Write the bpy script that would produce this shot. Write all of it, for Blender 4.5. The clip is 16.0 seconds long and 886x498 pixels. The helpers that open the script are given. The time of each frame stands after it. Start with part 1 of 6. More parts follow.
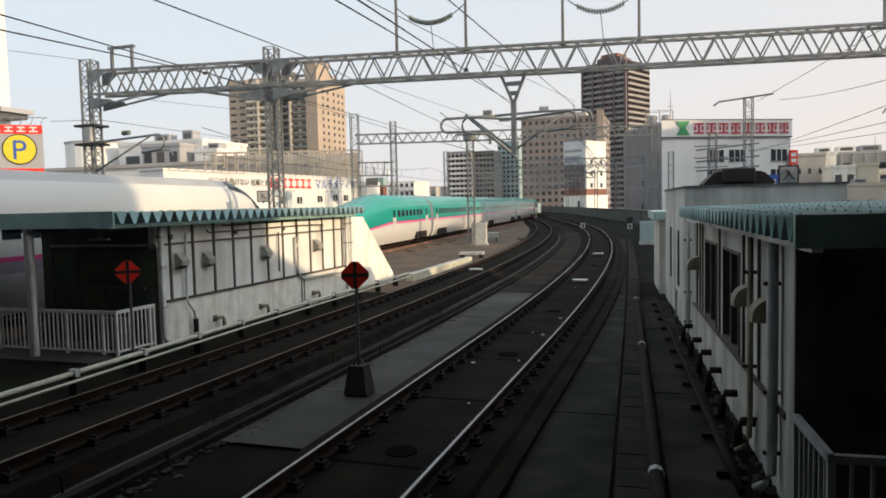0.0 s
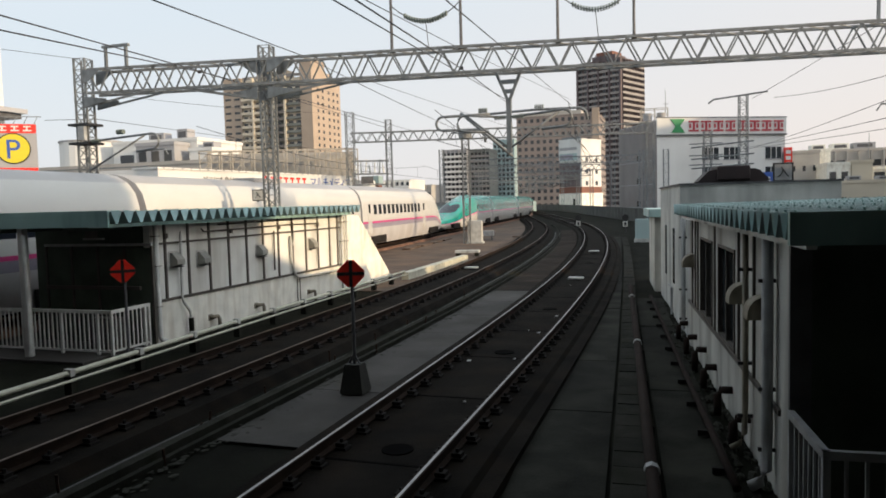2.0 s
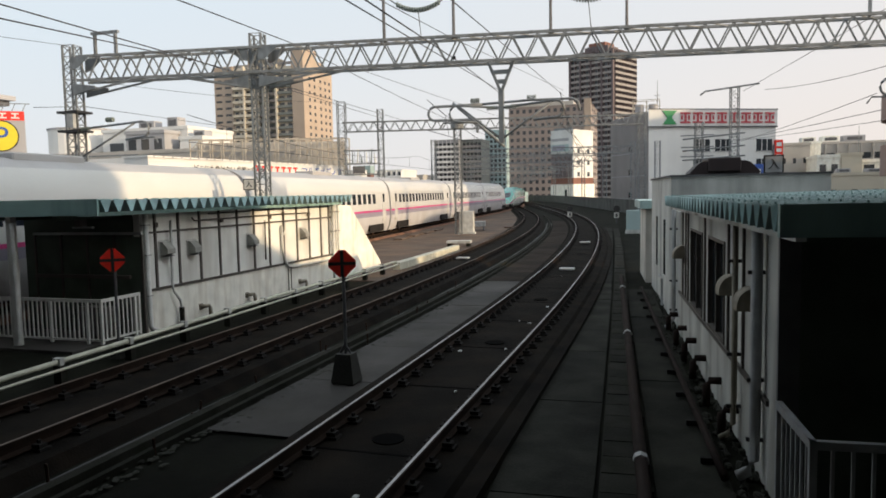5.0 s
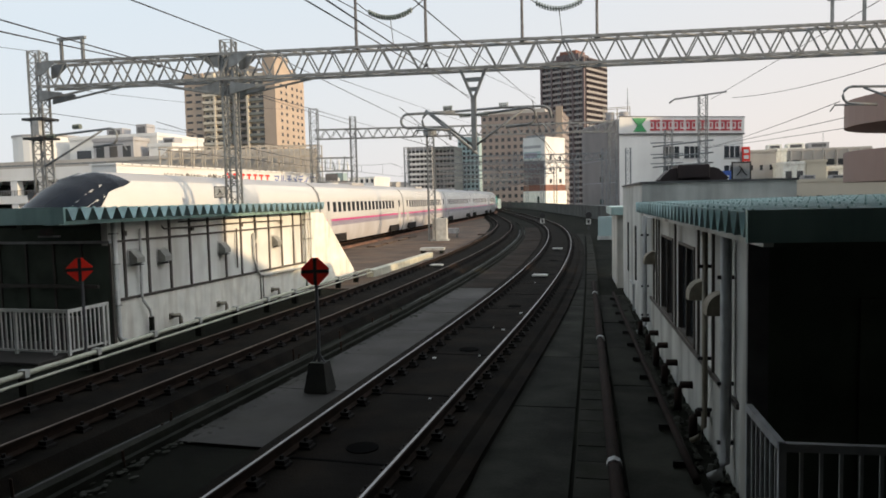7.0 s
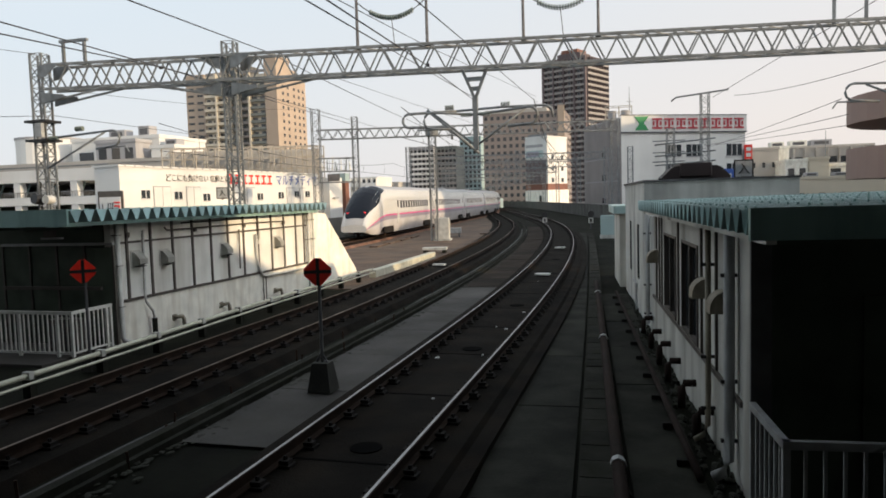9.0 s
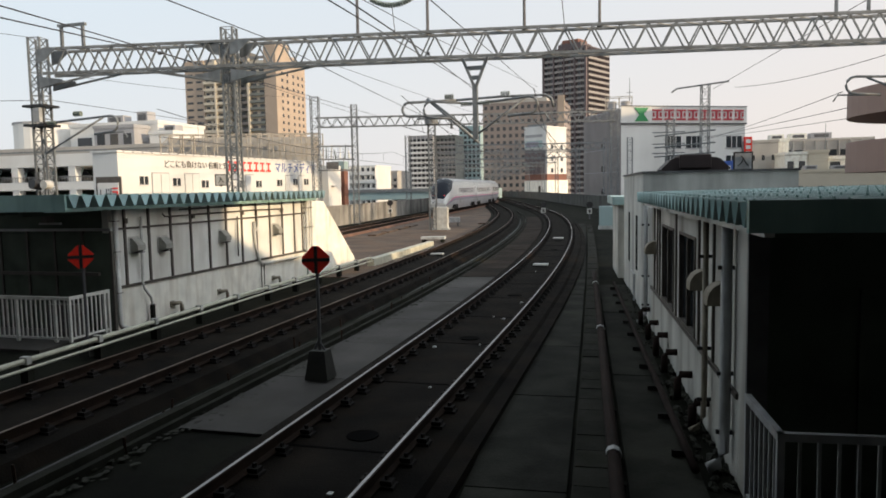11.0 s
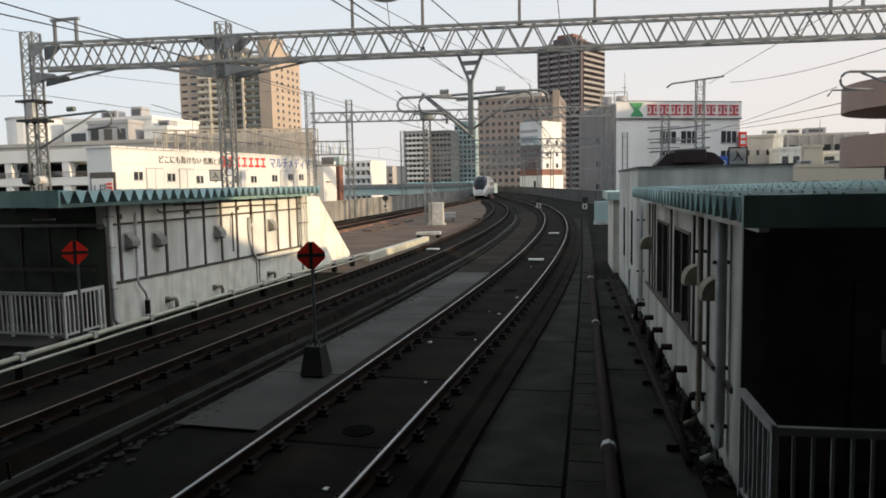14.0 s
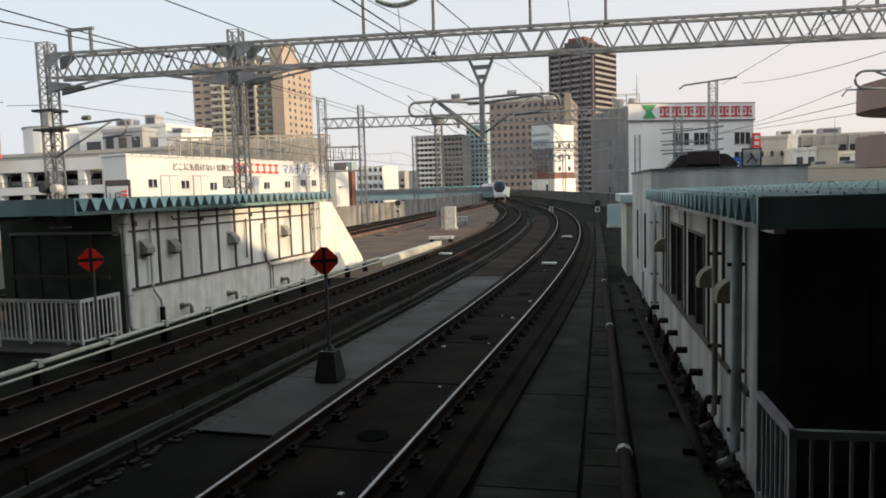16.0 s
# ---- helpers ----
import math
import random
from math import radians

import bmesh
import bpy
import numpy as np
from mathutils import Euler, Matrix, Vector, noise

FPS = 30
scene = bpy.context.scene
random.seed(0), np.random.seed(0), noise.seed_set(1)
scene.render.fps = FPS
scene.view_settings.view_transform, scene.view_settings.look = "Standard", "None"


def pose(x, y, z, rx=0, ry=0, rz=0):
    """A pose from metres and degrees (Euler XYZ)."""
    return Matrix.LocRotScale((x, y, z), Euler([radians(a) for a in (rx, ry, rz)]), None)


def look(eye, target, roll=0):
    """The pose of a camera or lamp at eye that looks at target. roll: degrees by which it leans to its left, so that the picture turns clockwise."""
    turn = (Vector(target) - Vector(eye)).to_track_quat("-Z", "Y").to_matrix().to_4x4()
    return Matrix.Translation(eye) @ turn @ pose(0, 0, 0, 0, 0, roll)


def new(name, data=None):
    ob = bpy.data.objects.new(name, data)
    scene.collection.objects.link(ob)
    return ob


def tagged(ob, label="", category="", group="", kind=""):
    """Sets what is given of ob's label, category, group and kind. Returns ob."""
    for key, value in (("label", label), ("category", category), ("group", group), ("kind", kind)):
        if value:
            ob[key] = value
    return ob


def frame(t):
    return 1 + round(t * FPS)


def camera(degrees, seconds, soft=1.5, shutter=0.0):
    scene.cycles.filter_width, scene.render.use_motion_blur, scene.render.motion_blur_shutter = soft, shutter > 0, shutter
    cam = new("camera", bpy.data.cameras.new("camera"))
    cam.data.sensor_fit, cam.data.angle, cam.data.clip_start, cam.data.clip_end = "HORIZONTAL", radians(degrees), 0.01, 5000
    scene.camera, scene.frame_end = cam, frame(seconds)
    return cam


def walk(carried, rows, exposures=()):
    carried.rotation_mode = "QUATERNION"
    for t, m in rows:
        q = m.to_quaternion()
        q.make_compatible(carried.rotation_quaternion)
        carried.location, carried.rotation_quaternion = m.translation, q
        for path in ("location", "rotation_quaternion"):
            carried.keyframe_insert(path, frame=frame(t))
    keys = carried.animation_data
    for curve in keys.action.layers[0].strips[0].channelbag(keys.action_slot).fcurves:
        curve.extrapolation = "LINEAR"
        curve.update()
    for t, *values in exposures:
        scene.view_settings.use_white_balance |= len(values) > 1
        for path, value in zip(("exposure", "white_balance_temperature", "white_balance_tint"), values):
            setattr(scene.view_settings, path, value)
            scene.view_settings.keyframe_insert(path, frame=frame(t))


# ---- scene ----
cam = camera(63.6, 16.0, soft=1.75)
PATH = [
    (0.0, pose(0, 0, 2.82, 86.441, 1.327, 18.286)),
    (0.5, pose(0, 0, 2.82, 86.339, 1.424, 18.113)),
    (1.0, pose(0, 0, 2.82, 86.264, 1.281, 17.940)),
    (1.5, pose(0, 0, 2.82, 86.288, 1.344, 17.873)),
    (2.0, pose(0, 0, 2.82, 86.294, 1.490, 17.930)),
    (2.5, pose(0, 0, 2.82, 86.182, 1.529, 18.095)),
    (3.0, pose(0, 0, 2.82, 85.926, 1.500, 18.009)),
    (5.5, pose(0, 0, 2.82, 85.432, 0.849, 16.634)),
    (6.0, pose(0, 0, 2.82, 85.595, 0.818, 15.404)),
    (6.5, pose(0, 0, 2.82, 86.191, 1.223, 14.560)),
    (7.0, pose(0, 0, 2.82, 86.023, 1.349, 15.127)),
    (7.5, pose(0, 0, 2.82, 85.791, 1.695, 15.598)),
    (8.0, pose(0, 0, 2.82, 85.999, 1.710, 15.597)),
    (8.5, pose(0, 0, 2.82, 86.052, 1.736, 15.354)),
    (9.0, pose(0, 0, 2.82, 86.000, 1.700, 15.300)),
    (9.5, pose(0, 0, 2.82, 85.802, 1.582, 15.418)),
    (12.0, pose(0, 0, 2.82, 84.738, 0.945, 15.066)),
    (12.5, pose(0, 0, 2.82, 84.598, 0.970, 15.100)),
    (13.0, pose(0, 0, 2.82, 84.570, 0.918, 14.912)),
    (13.5, pose(0, 0, 2.82, 84.703, 1.061, 14.813)),
    (14.0, pose(0, 0, 2.82, 84.757, 1.153, 14.837)),
    (14.5, pose(0, 0, 2.82, 84.733, 1.286, 15.116)),
    (15.0, pose(0, 0, 2.82, 84.940, 1.434, 15.371)),
    (15.5, pose(0, 0, 2.82, 85.112, 1.576, 15.591)),
    (16.0, pose(0, 0, 2.82, 85.128, 1.722, 15.806)),
]
walk(cam, PATH, exposures=((0.0, 0.3, 6800, 9), (16.0, 0.3, 6800, 9)))

# ---- light ----
SUN_AZ, SUN_EL = 97.0, 13.4      # degrees clockwise from +y, degrees up
world = bpy.data.worlds.new("world")
scene.world = world
world.use_nodes = True
wn = world.node_tree.nodes
sky = wn.new("ShaderNodeTexSky")
sky.sky_type = 'NISHITA'
sky.sun_disc = False
sky.sun_elevation = radians(SUN_EL + 6)
sky.sun_rotation = radians(SUN_AZ)
sky.air_density, sky.dust_density, sky.ozone_density = 1.0, 5.0, 1.0
wn["Background"].inputs["Strength"].default_value = 0.10
world.node_tree.links.new(sky.outputs[0], wn["Background"].inputs["Color"])
haze = wn.new("ShaderNodeBackground")           # bright evening haze over the blue sky
haze.inputs["Strength"].default_value = 1.0
dome = wn.new("ShaderNodeTexCoord")              # rosy low down on the sunny side, bluer upwards and away from it
slant = wn.new("ShaderNodeVectorMath"); slant.operation = 'DOT_PRODUCT'
slant.inputs[1].default_value = (-0.45, 0.0, 1.6)
tone = wn.new("ShaderNodeValToRGB")
tone.color_ramp.elements[0].position, tone.color_ramp.elements[1].position = 0.0, 0.65
tone.color_ramp.elements[0].color, tone.color_ramp.elements[1].color = (0.78, 0.735, 0.735, 1), (0.64, 0.725, 0.82, 1)
world.node_tree.links.new(dome.outputs["Generated"], slant.inputs[0])
world.node_tree.links.new(slant.outputs["Value"], tone.inputs[0])
world.node_tree.links.new(tone.outputs[0], haze.inputs["Color"])
aim = wn.new("ShaderNodeVectorMath"); aim.operation = 'DOT_PRODUCT'      # brighter haze round the low sun
aim.inputs[1].default_value = (math.sin(radians(SUN_AZ)), math.cos(radians(SUN_AZ)), 0.25)
gain = wn.new("ShaderNodeMapRange"); gain.interpolation_type = 'SMOOTHSTEP'
gain.inputs[1].default_value, gain.inputs[2].default_value, gain.inputs[3].default_value, gain.inputs[4].default_value = 0.3, 1.0, 1.0, 2.0
world.node_tree.links.new(dome.outputs["Generated"], aim.inputs[0])
world.node_tree.links.new(aim.outputs["Value"], gain.inputs[0])
world.node_tree.links.new(gain.outputs[0], haze.inputs["Strength"])
veil = wn.new("ShaderNodeMixShader")
veil.inputs[0].default_value = 0.88
world.node_tree.links.new(wn["Background"].outputs[0], veil.inputs[1])
world.node_tree.links.new(haze.outputs[0], veil.inputs[2])
world.node_tree.links.new(veil.outputs[0], wn["World Output"].inputs["Surface"])
sun = new("sun", bpy.data.lights.new("sun", 'SUN'))
sun.data.energy, sun.data.angle, sun.data.color = 3.3, radians(1.0), (1.0, 0.76, 0.50)
_a, _e = radians(SUN_AZ), radians(SUN_EL)
sun.matrix_world = look((0, 0, 60), (-math.sin(_a) * math.cos(_e), -math.cos(_a) * math.cos(_e), 60 - math.sin(_e)))

# ---- materials ----
def mat(name, col, rough=0.7, metal=0.0, var=0.25, scale=3.0, fine=60.0, bump=0.15, stain=None, stain_amt=0.35, spec=0.5, per_object=0.0):
    """Procedural surface: coarse and fine variation of the colour, roughness variation and a fine relief."""
    m = bpy.data.materials.new(name)
    m.use_nodes = True
    n, l = m.node_tree.nodes, m.node_tree.links
    b = n["Principled BSDF"]
    tc = n.new("ShaderNodeTexCoord")
    big = n.new("ShaderNodeTexNoise"); big.inputs["Scale"].default_value = scale; big.inputs["Detail"].default_value = 5
    small = n.new("ShaderNodeTexNoise"); small.inputs["Scale"].default_value = fine; small.inputs["Detail"].default_value = 3
    for t in (big, small):
        l.new(tc.outputs["Object"], t.inputs["Vector"])
    ramp = n.new("ShaderNodeValToRGB")
    lo = [c * (1 - var) for c in col]; hi = [min(1, c * (1 + var)) for c in col]
    ramp.color_ramp.elements[0].position, ramp.color_ramp.elements[1].position = 0.3, 0.7
    ramp.color_ramp.elements[0].color, ramp.color_ramp.elements[1].color = (*lo, 1), (*hi, 1)
    l.new(big.outputs[0], ramp.inputs[0])
    out = ramp.outputs[0]
    if stain is not None:
        st = n.new("ShaderNodeTexNoise"); st.inputs["Scale"].default_value = scale * 0.4; st.inputs["Detail"].default_value = 8
        mp = n.new("ShaderNodeMapping"); mp.inputs["Scale"].default_value = (3.0, 3.0, 0.5)
        l.new(tc.outputs["Object"], mp.inputs[0]); l.new(mp.outputs[0], st.inputs["Vector"])
        r2 = n.new("ShaderNodeValToRGB")
        r2.color_ramp.elements[0].position, r2.color_ramp.elements[1].position = 0.48, 0.72
        r2.color_ramp.elements[0].color = (0, 0, 0, 1)
        r2.color_ramp.elements[1].color = (stain_amt, stain_amt, stain_amt, 1)
        l.new(st.outputs[0], r2.inputs[0])
        mx = n.new("ShaderNodeMix"); mx.data_type = 'RGBA'
        l.new(r2.outputs[0], mx.inputs[0]); l.new(out, mx.inputs[6]); mx.inputs[7].default_value = (*stain, 1)
        out = mx.outputs[2]
    if per_object:
        oi = n.new("ShaderNodeObjectInfo")
        hs = n.new("ShaderNodeHueSaturation")
        mr = n.new("ShaderNodeMapRange"); mr.inputs[3].default_value, mr.inputs[4].default_value = 1 - per_object, 1 + per_object
        l.new(oi.outputs["Random"], mr.inputs[0]); l.new(mr.outputs[0], hs.inputs["Value"]); l.new(out, hs.inputs["Color"])
        out = hs.outputs[0]
    l.new(out, b.inputs["Base Color"])
    rr = n.new("ShaderNodeMapRange"); rr.inputs[3].default_value, rr.inputs[4].default_value = max(0.03, rough - 0.12), min(1, rough + 0.12)
    l.new(small.outputs[0], rr.inputs[0]); l.new(rr.outputs[0], b.inputs["Roughness"])
    b.inputs["Metallic"].default_value = metal
    b.inputs["Specular IOR Level"].default_value = spec
    if bump:
        bp = n.new("ShaderNodeBump"); bp.inputs["Strength"].default_value = bump; bp.inputs["Distance"].default_value = 0.02
        l.new(small.outputs[0], bp.inputs["Height"]); l.new(bp.outputs[0], b.inputs["Normal"])
    return m

def glow(name, col, strength):
    m = bpy.data.materials.new(name); m.use_nodes = True
    b = m.node_tree.nodes["Principled BSDF"]
    b.inputs["Base Color"].default_value = (*col, 1)
    b.inputs["Emission Color"].default_value = (*col, 1); b.inputs["Emission Strength"].default_value = strength
    return m

# Deck, bed, slab and trough colours are darkened to hold the foreground's shade
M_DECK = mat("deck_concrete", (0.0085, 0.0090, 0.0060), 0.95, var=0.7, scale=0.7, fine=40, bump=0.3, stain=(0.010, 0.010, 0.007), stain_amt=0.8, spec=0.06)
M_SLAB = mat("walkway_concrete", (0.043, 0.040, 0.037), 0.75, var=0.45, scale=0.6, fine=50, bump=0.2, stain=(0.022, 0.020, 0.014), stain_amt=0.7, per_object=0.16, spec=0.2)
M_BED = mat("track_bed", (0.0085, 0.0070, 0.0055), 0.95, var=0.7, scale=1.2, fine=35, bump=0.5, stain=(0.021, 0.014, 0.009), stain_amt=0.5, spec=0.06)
M_PALE = mat("pale_concrete", (0.52, 0.53, 0.505), 0.85, var=0.2, scale=1.0, fine=45, bump=0.25, stain=(0.10, 0.095, 0.085), stain_amt=0.7)
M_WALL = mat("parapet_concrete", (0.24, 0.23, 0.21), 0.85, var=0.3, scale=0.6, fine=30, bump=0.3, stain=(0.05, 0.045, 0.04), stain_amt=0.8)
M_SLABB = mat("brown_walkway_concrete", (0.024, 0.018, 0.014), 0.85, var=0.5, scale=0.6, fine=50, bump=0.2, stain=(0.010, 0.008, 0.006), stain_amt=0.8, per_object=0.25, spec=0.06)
M_TAR = mat("tar", (0.003, 0.003, 0.003), 1.0, var=0.3, bump=0.1, spec=0.02)
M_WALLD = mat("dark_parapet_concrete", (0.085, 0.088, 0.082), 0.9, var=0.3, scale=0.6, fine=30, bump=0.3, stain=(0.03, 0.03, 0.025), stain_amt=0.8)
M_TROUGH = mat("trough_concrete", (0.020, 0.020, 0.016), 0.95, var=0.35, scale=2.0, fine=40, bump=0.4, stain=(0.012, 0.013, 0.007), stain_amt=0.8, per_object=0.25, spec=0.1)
M_RAIL = mat("rail_side", (0.020, 0.012, 0.0085), 0.9, var=0.4, scale=3, fine=50, bump=0.3, spec=0.15)
M_RAILTOP = mat("rail_head", (0.36, 0.35, 0.35), 0.42, metal=1.0, var=0.15, scale=4, fine=80, bump=0.03)
M_RUST = mat("rusty_iron", (0.04, 0.022, 0.015), 0.9, var=0.5, scale=5, fine=60, bump=0.4, spec=0.15)
M_STEEL = mat("galvanised_steel", (0.185, 0.20, 0.208), 0.6, metal=0.25, var=0.25, scale=2.5, fine=50, bump=0.1, stain=(0.06, 0.058, 0.056), stain_amt=0.6)
M_STEELD = mat("dark_steel", (0.10, 0.10, 0.105), 0.6, metal=0.3, var=0.3, scale=3, fine=60, bump=0.15)
M_STEELW = mat("white_steel", (0.52, 0.52, 0.49), 0.55, metal=0.1, var=0.2, scale=3, fine=60, bump=0.1, stain=(0.25, 0.2, 0.15))
M_WIRE = mat("wire", (0.045, 0.045, 0.05), 0.6, metal=0.4, var=0.2, bump=0)
M_PANEL = mat("white_panel", (0.77, 0.775, 0.735), 0.6, var=0.1, scale=1.2, fine=70, bump=0.06, stain=(0.32, 0.29, 0.23), stain_amt=0.55, per_object=0.06)
M_CREAM = mat("cream_render", (0.80, 0.785, 0.71), 0.75, var=0.12, scale=2.4, fine=60, bump=0.12, stain=(0.34, 0.27, 0.18), stain_amt=0.45)
M_HOOD = mat("weathered_hood", (0.24, 0.215, 0.165), 0.7, var=0.35, scale=4, fine=50, bump=0.1, stain=(0.10, 0.07, 0.04), stain_amt=0.7)
M_BATTEN = mat("brown_batten", (0.075, 0.065, 0.055), 0.6, var=0.25, bump=0.1)
M_GREEN = mat("green_roof_paint", (0.38, 0.52, 0.51), 0.4, var=0.2, scale=1.5, fine=60, bump=0.08, stain=(0.15, 0.21, 0.20), stain_amt=0.5)
M_DGREEN = mat("dark_green_fascia", (0.28, 0.44, 0.41), 0.5, var=0.15, scale=1.2, fine=60, bump=0.05, stain=(0.05, 0.11, 0.10), stain_amt=0.5)
# Green boards with the darkness of recesses and interiors put into the colour
M_DARKIN = mat("shaded_interior", (0.06, 0.08, 0.058), 0.8, var=0.3, scale=2, fine=40, bump=0.1)
M_FENCE = mat("white_fence_paint", (0.62, 0.62, 0.58), 0.5, var=0.12, scale=4, fine=60, bump=0.05, stain=(0.3, 0.27, 0.2))
M_PIPE = mat("grey_pipe", (0.33, 0.34, 0.34), 0.5, var=0.2, scale=4, fine=60, bump=0.08, stain=(0.2, 0.16, 0.12))
M_RPIPE = mat("brown_pipe", (0.018, 0.011, 0.009), 0.85, var=0.35, scale=4, fine=60, bump=0.2, spec=0.12)
M_RED = mat("red_sign_paint", (0.80, 0.03, 0.016), 0.4, var=0.12, scale=5, bump=0.03)
M_BLACK = mat("black_paint", (0.015, 0.015, 0.016), 0.5, var=0.2, bump=0.05)
M_BASE = mat("tarred_block", (0.017, 0.017, 0.013), 0.8, var=0.35, scale=4, fine=30, bump=0.4)
M_WHITE = mat("white_train_paint", (0.56, 0.555, 0.53), 0.25, var=0.04, scale=0.5, fine=80, bump=0.0, stain=(0.6, 0.58, 0.54), stain_amt=0.3)
M_ROOFW = mat("train_roof_paint", (0.40, 0.39, 0.385), 0.45, var=0.1, scale=0.6, fine=60, bump=0.03, stain=(0.33, 0.3, 0.27))
M_SILVER = mat("train_skirt_paint", (0.52, 0.51, 0.52), 0.35, var=0.08, scale=0.8, fine=60, bump=0.02, stain=(0.3, 0.27, 0.24))
M_BAND = mat("train_grey_band", (0.28, 0.26, 0.32), 0.3, var=0.06, bump=0)
M_PINK = mat("train_magenta_stripe", (0.62, 0.05, 0.22), 0.3, var=0.05, bump=0)
M_TEAL = mat("train_green_paint", (0.0, 0.27, 0.22), 0.22, var=0.05, bump=0)
M_TGLASS = mat("train_glass", (0.010, 0.013, 0.02), 0.24, var=0.1, bump=0, spec=0.14)
M_GLASS = mat("window_glass", (0.03, 0.035, 0.04), 0.1, var=0.25, scale=0.3, bump=0, spec=0.6)
M_UNDER = mat("underframe", (0.022, 0.020, 0.019), 0.9, spec=0.1, var=0.4, scale=3, fine=20, bump=0.3)
M_TAIL = glow("tail_lamp", (0.9, 0.04, 0.05), 0.55)
M_TAN = mat("tan_tile", (0.375, 0.30, 0.235), 0.8, var=0.08, scale=0.15, fine=4, bump=0.05)
M_BEIGE = mat("beige_tile", (0.37, 0.31, 0.235), 0.8, var=0.08, scale=0.15, fine=4, bump=0.05)
M_BROWN = mat("brown_tile", (0.235, 0.195, 0.175), 0.8, var=0.1, scale=0.15, fine=4, bump=0.05)
M_DKTILE = mat("dark_tile", (0.125, 0.098, 0.10), 0.75, var=0.12, scale=0.15, fine=4, bump=0.05)
M_BWHITE = mat("white_cladding", (0.66, 0.66, 0.64), 0.7, var=0.06, scale=0.2, fine=8, bump=0.04, stain=(0.45, 0.44, 0.42), stain_amt=0.4)
M_BGREY = mat("grey_cladding", (0.33, 0.33, 0.34), 0.75, var=0.08, scale=0.2, fine=8, bump=0.05, stain=(0.2, 0.2, 0.2))
M_BTEAL = mat("teal_cladding", (0.30, 0.40, 0.40), 0.6, var=0.1, scale=0.2, fine=8, bump=0.04)
M_CONC = mat("facade_concrete", (0.40, 0.38, 0.35), 0.85, var=0.1, scale=0.2, fine=8, bump=0.08, stain=(0.24, 0.22, 0.2))
M_BRICKR = mat("red_brick_cladding", (0.19, 0.085, 0.06), 0.8, var=0.12, scale=0.4, fine=8, bump=0.06)
M_YELLOW = mat("yellow_sign", (0.62, 0.52, 0.03), 0.5, var=0.04, bump=0)
M_BLUE = mat("blue_sign", (0.03, 0.09, 0.35), 0.5, var=0.05, bump=0)
M_SGREEN = mat("green_sign", (0.03, 0.25, 0.09), 0.5, var=0.05, bump=0)
M_CRAMP = mat("ramp_plaster", (0.30, 0.21, 0.18), 0.8, var=0.08, scale=0.2, fine=8, bump=0.05)
M_INS = mat("insulator_ceramic", (0.16, 0.19, 0.17), 0.3, var=0.2, bump=0)
M_MOSS = mat("moss", (0.014, 0.015, 0.008), 0.95, var=0.5, scale=8, fine=50, bump=0.8)
M_LAND = mat("brown_deck_concrete", (0.082, 0.050, 0.032), 0.9, var=0.5, scale=0.5, fine=30, bump=0.3, stain=(0.09, 0.07, 0.055), stain_amt=0.7)
# Rust brown, brightened to carry the grazing sun on the bed
M_RUSTBED = mat("sunlit_rusty_track_bed", (0.17, 0.082, 0.048), 0.9, var=0.4, scale=1.0, fine=25, bump=0.5, stain=(0.05, 0.03, 0.02), stain_amt=0.6)
M_GRIME = mat("grimy_panel", (0.52, 0.52, 0.48), 0.75, var=0.18, scale=1.0, fine=50, bump=0.12, stain=(0.13, 0.115, 0.085), stain_amt=0.85, per_object=0.1)
M_RAILDULL = mat("dull_rail_head", (0.17, 0.125, 0.10), 0.5, metal=0.7, var=0.25, scale=4, fine=60, bump=0.05)
# Darker copy of walkway_concrete with the shade beside the near hut put in
M_SLABD = mat("shaded_walkway_concrete", (0.019, 0.0195, 0.015), 0.8, var=0.6, scale=1.1, fine=30, bump=0.3, stain=(0.006, 0.006, 0.004), stain_amt=0.95, per_object=0.3, spec=0.08)
M_TUBE = mat("cream_tube_paint", (0.50, 0.49, 0.40), 0.6, var=0.12, scale=3, fine=50, bump=0.05, stain=(0.2, 0.18, 0.12))
M_SIGNR = mat("faded_red_sign", (0.42, 0.045, 0.06), 0.5, var=0.1, bump=0)
M_VENT = mat("dark_vent_paint", (0.022, 0.013, 0.013), 0.6, var=0.3, scale=2, fine=40, bump=0.1)
M_BALC = mat("pale_balcony", (0.27, 0.25, 0.235), 0.8, var=0.08, scale=0.2, fine=6, bump=0.04)
M_HOODW = mat("dull_white_hood", (0.30, 0.30, 0.275), 0.6, var=0.2, scale=4, fine=50, bump=0.08, stain=(0.2, 0.17, 0.12))
# Weathered steel, its beige lightened to put low sunlight into the colour
M_FRAMEB = mat("weathered_sunlit_steel", (0.42, 0.375, 0.31), 0.75, var=0.2, scale=1.5, fine=30, bump=0.1, stain=(0.26, 0.22, 0.17))
# Grey-beige wall colour, darkened to include the side's shade
M_SIDEW = mat("shaded_side_cladding", (0.23, 0.21, 0.205), 0.8, var=0.07, scale=0.3, fine=8, bump=0.05, stain=(0.17, 0.155, 0.15), stain_amt=0.5)
M_PTILE = mat("pale_apartment_wall", (0.56, 0.50, 0.40), 0.8, var=0.08, scale=0.15, fine=4, bump=0.04)
# Grey-green with the tower recess's shade mixed into the colour
M_SHADEW = mat("grey_green_shade", (0.17, 0.18, 0.165), 0.8, var=0.1, scale=0.2, fine=4, bump=0.04)
M_GROUND = mat("city_ground", (0.16, 0.16, 0.155), 0.9, var=0.3, scale=0.02, fine=1, bump=0.1)

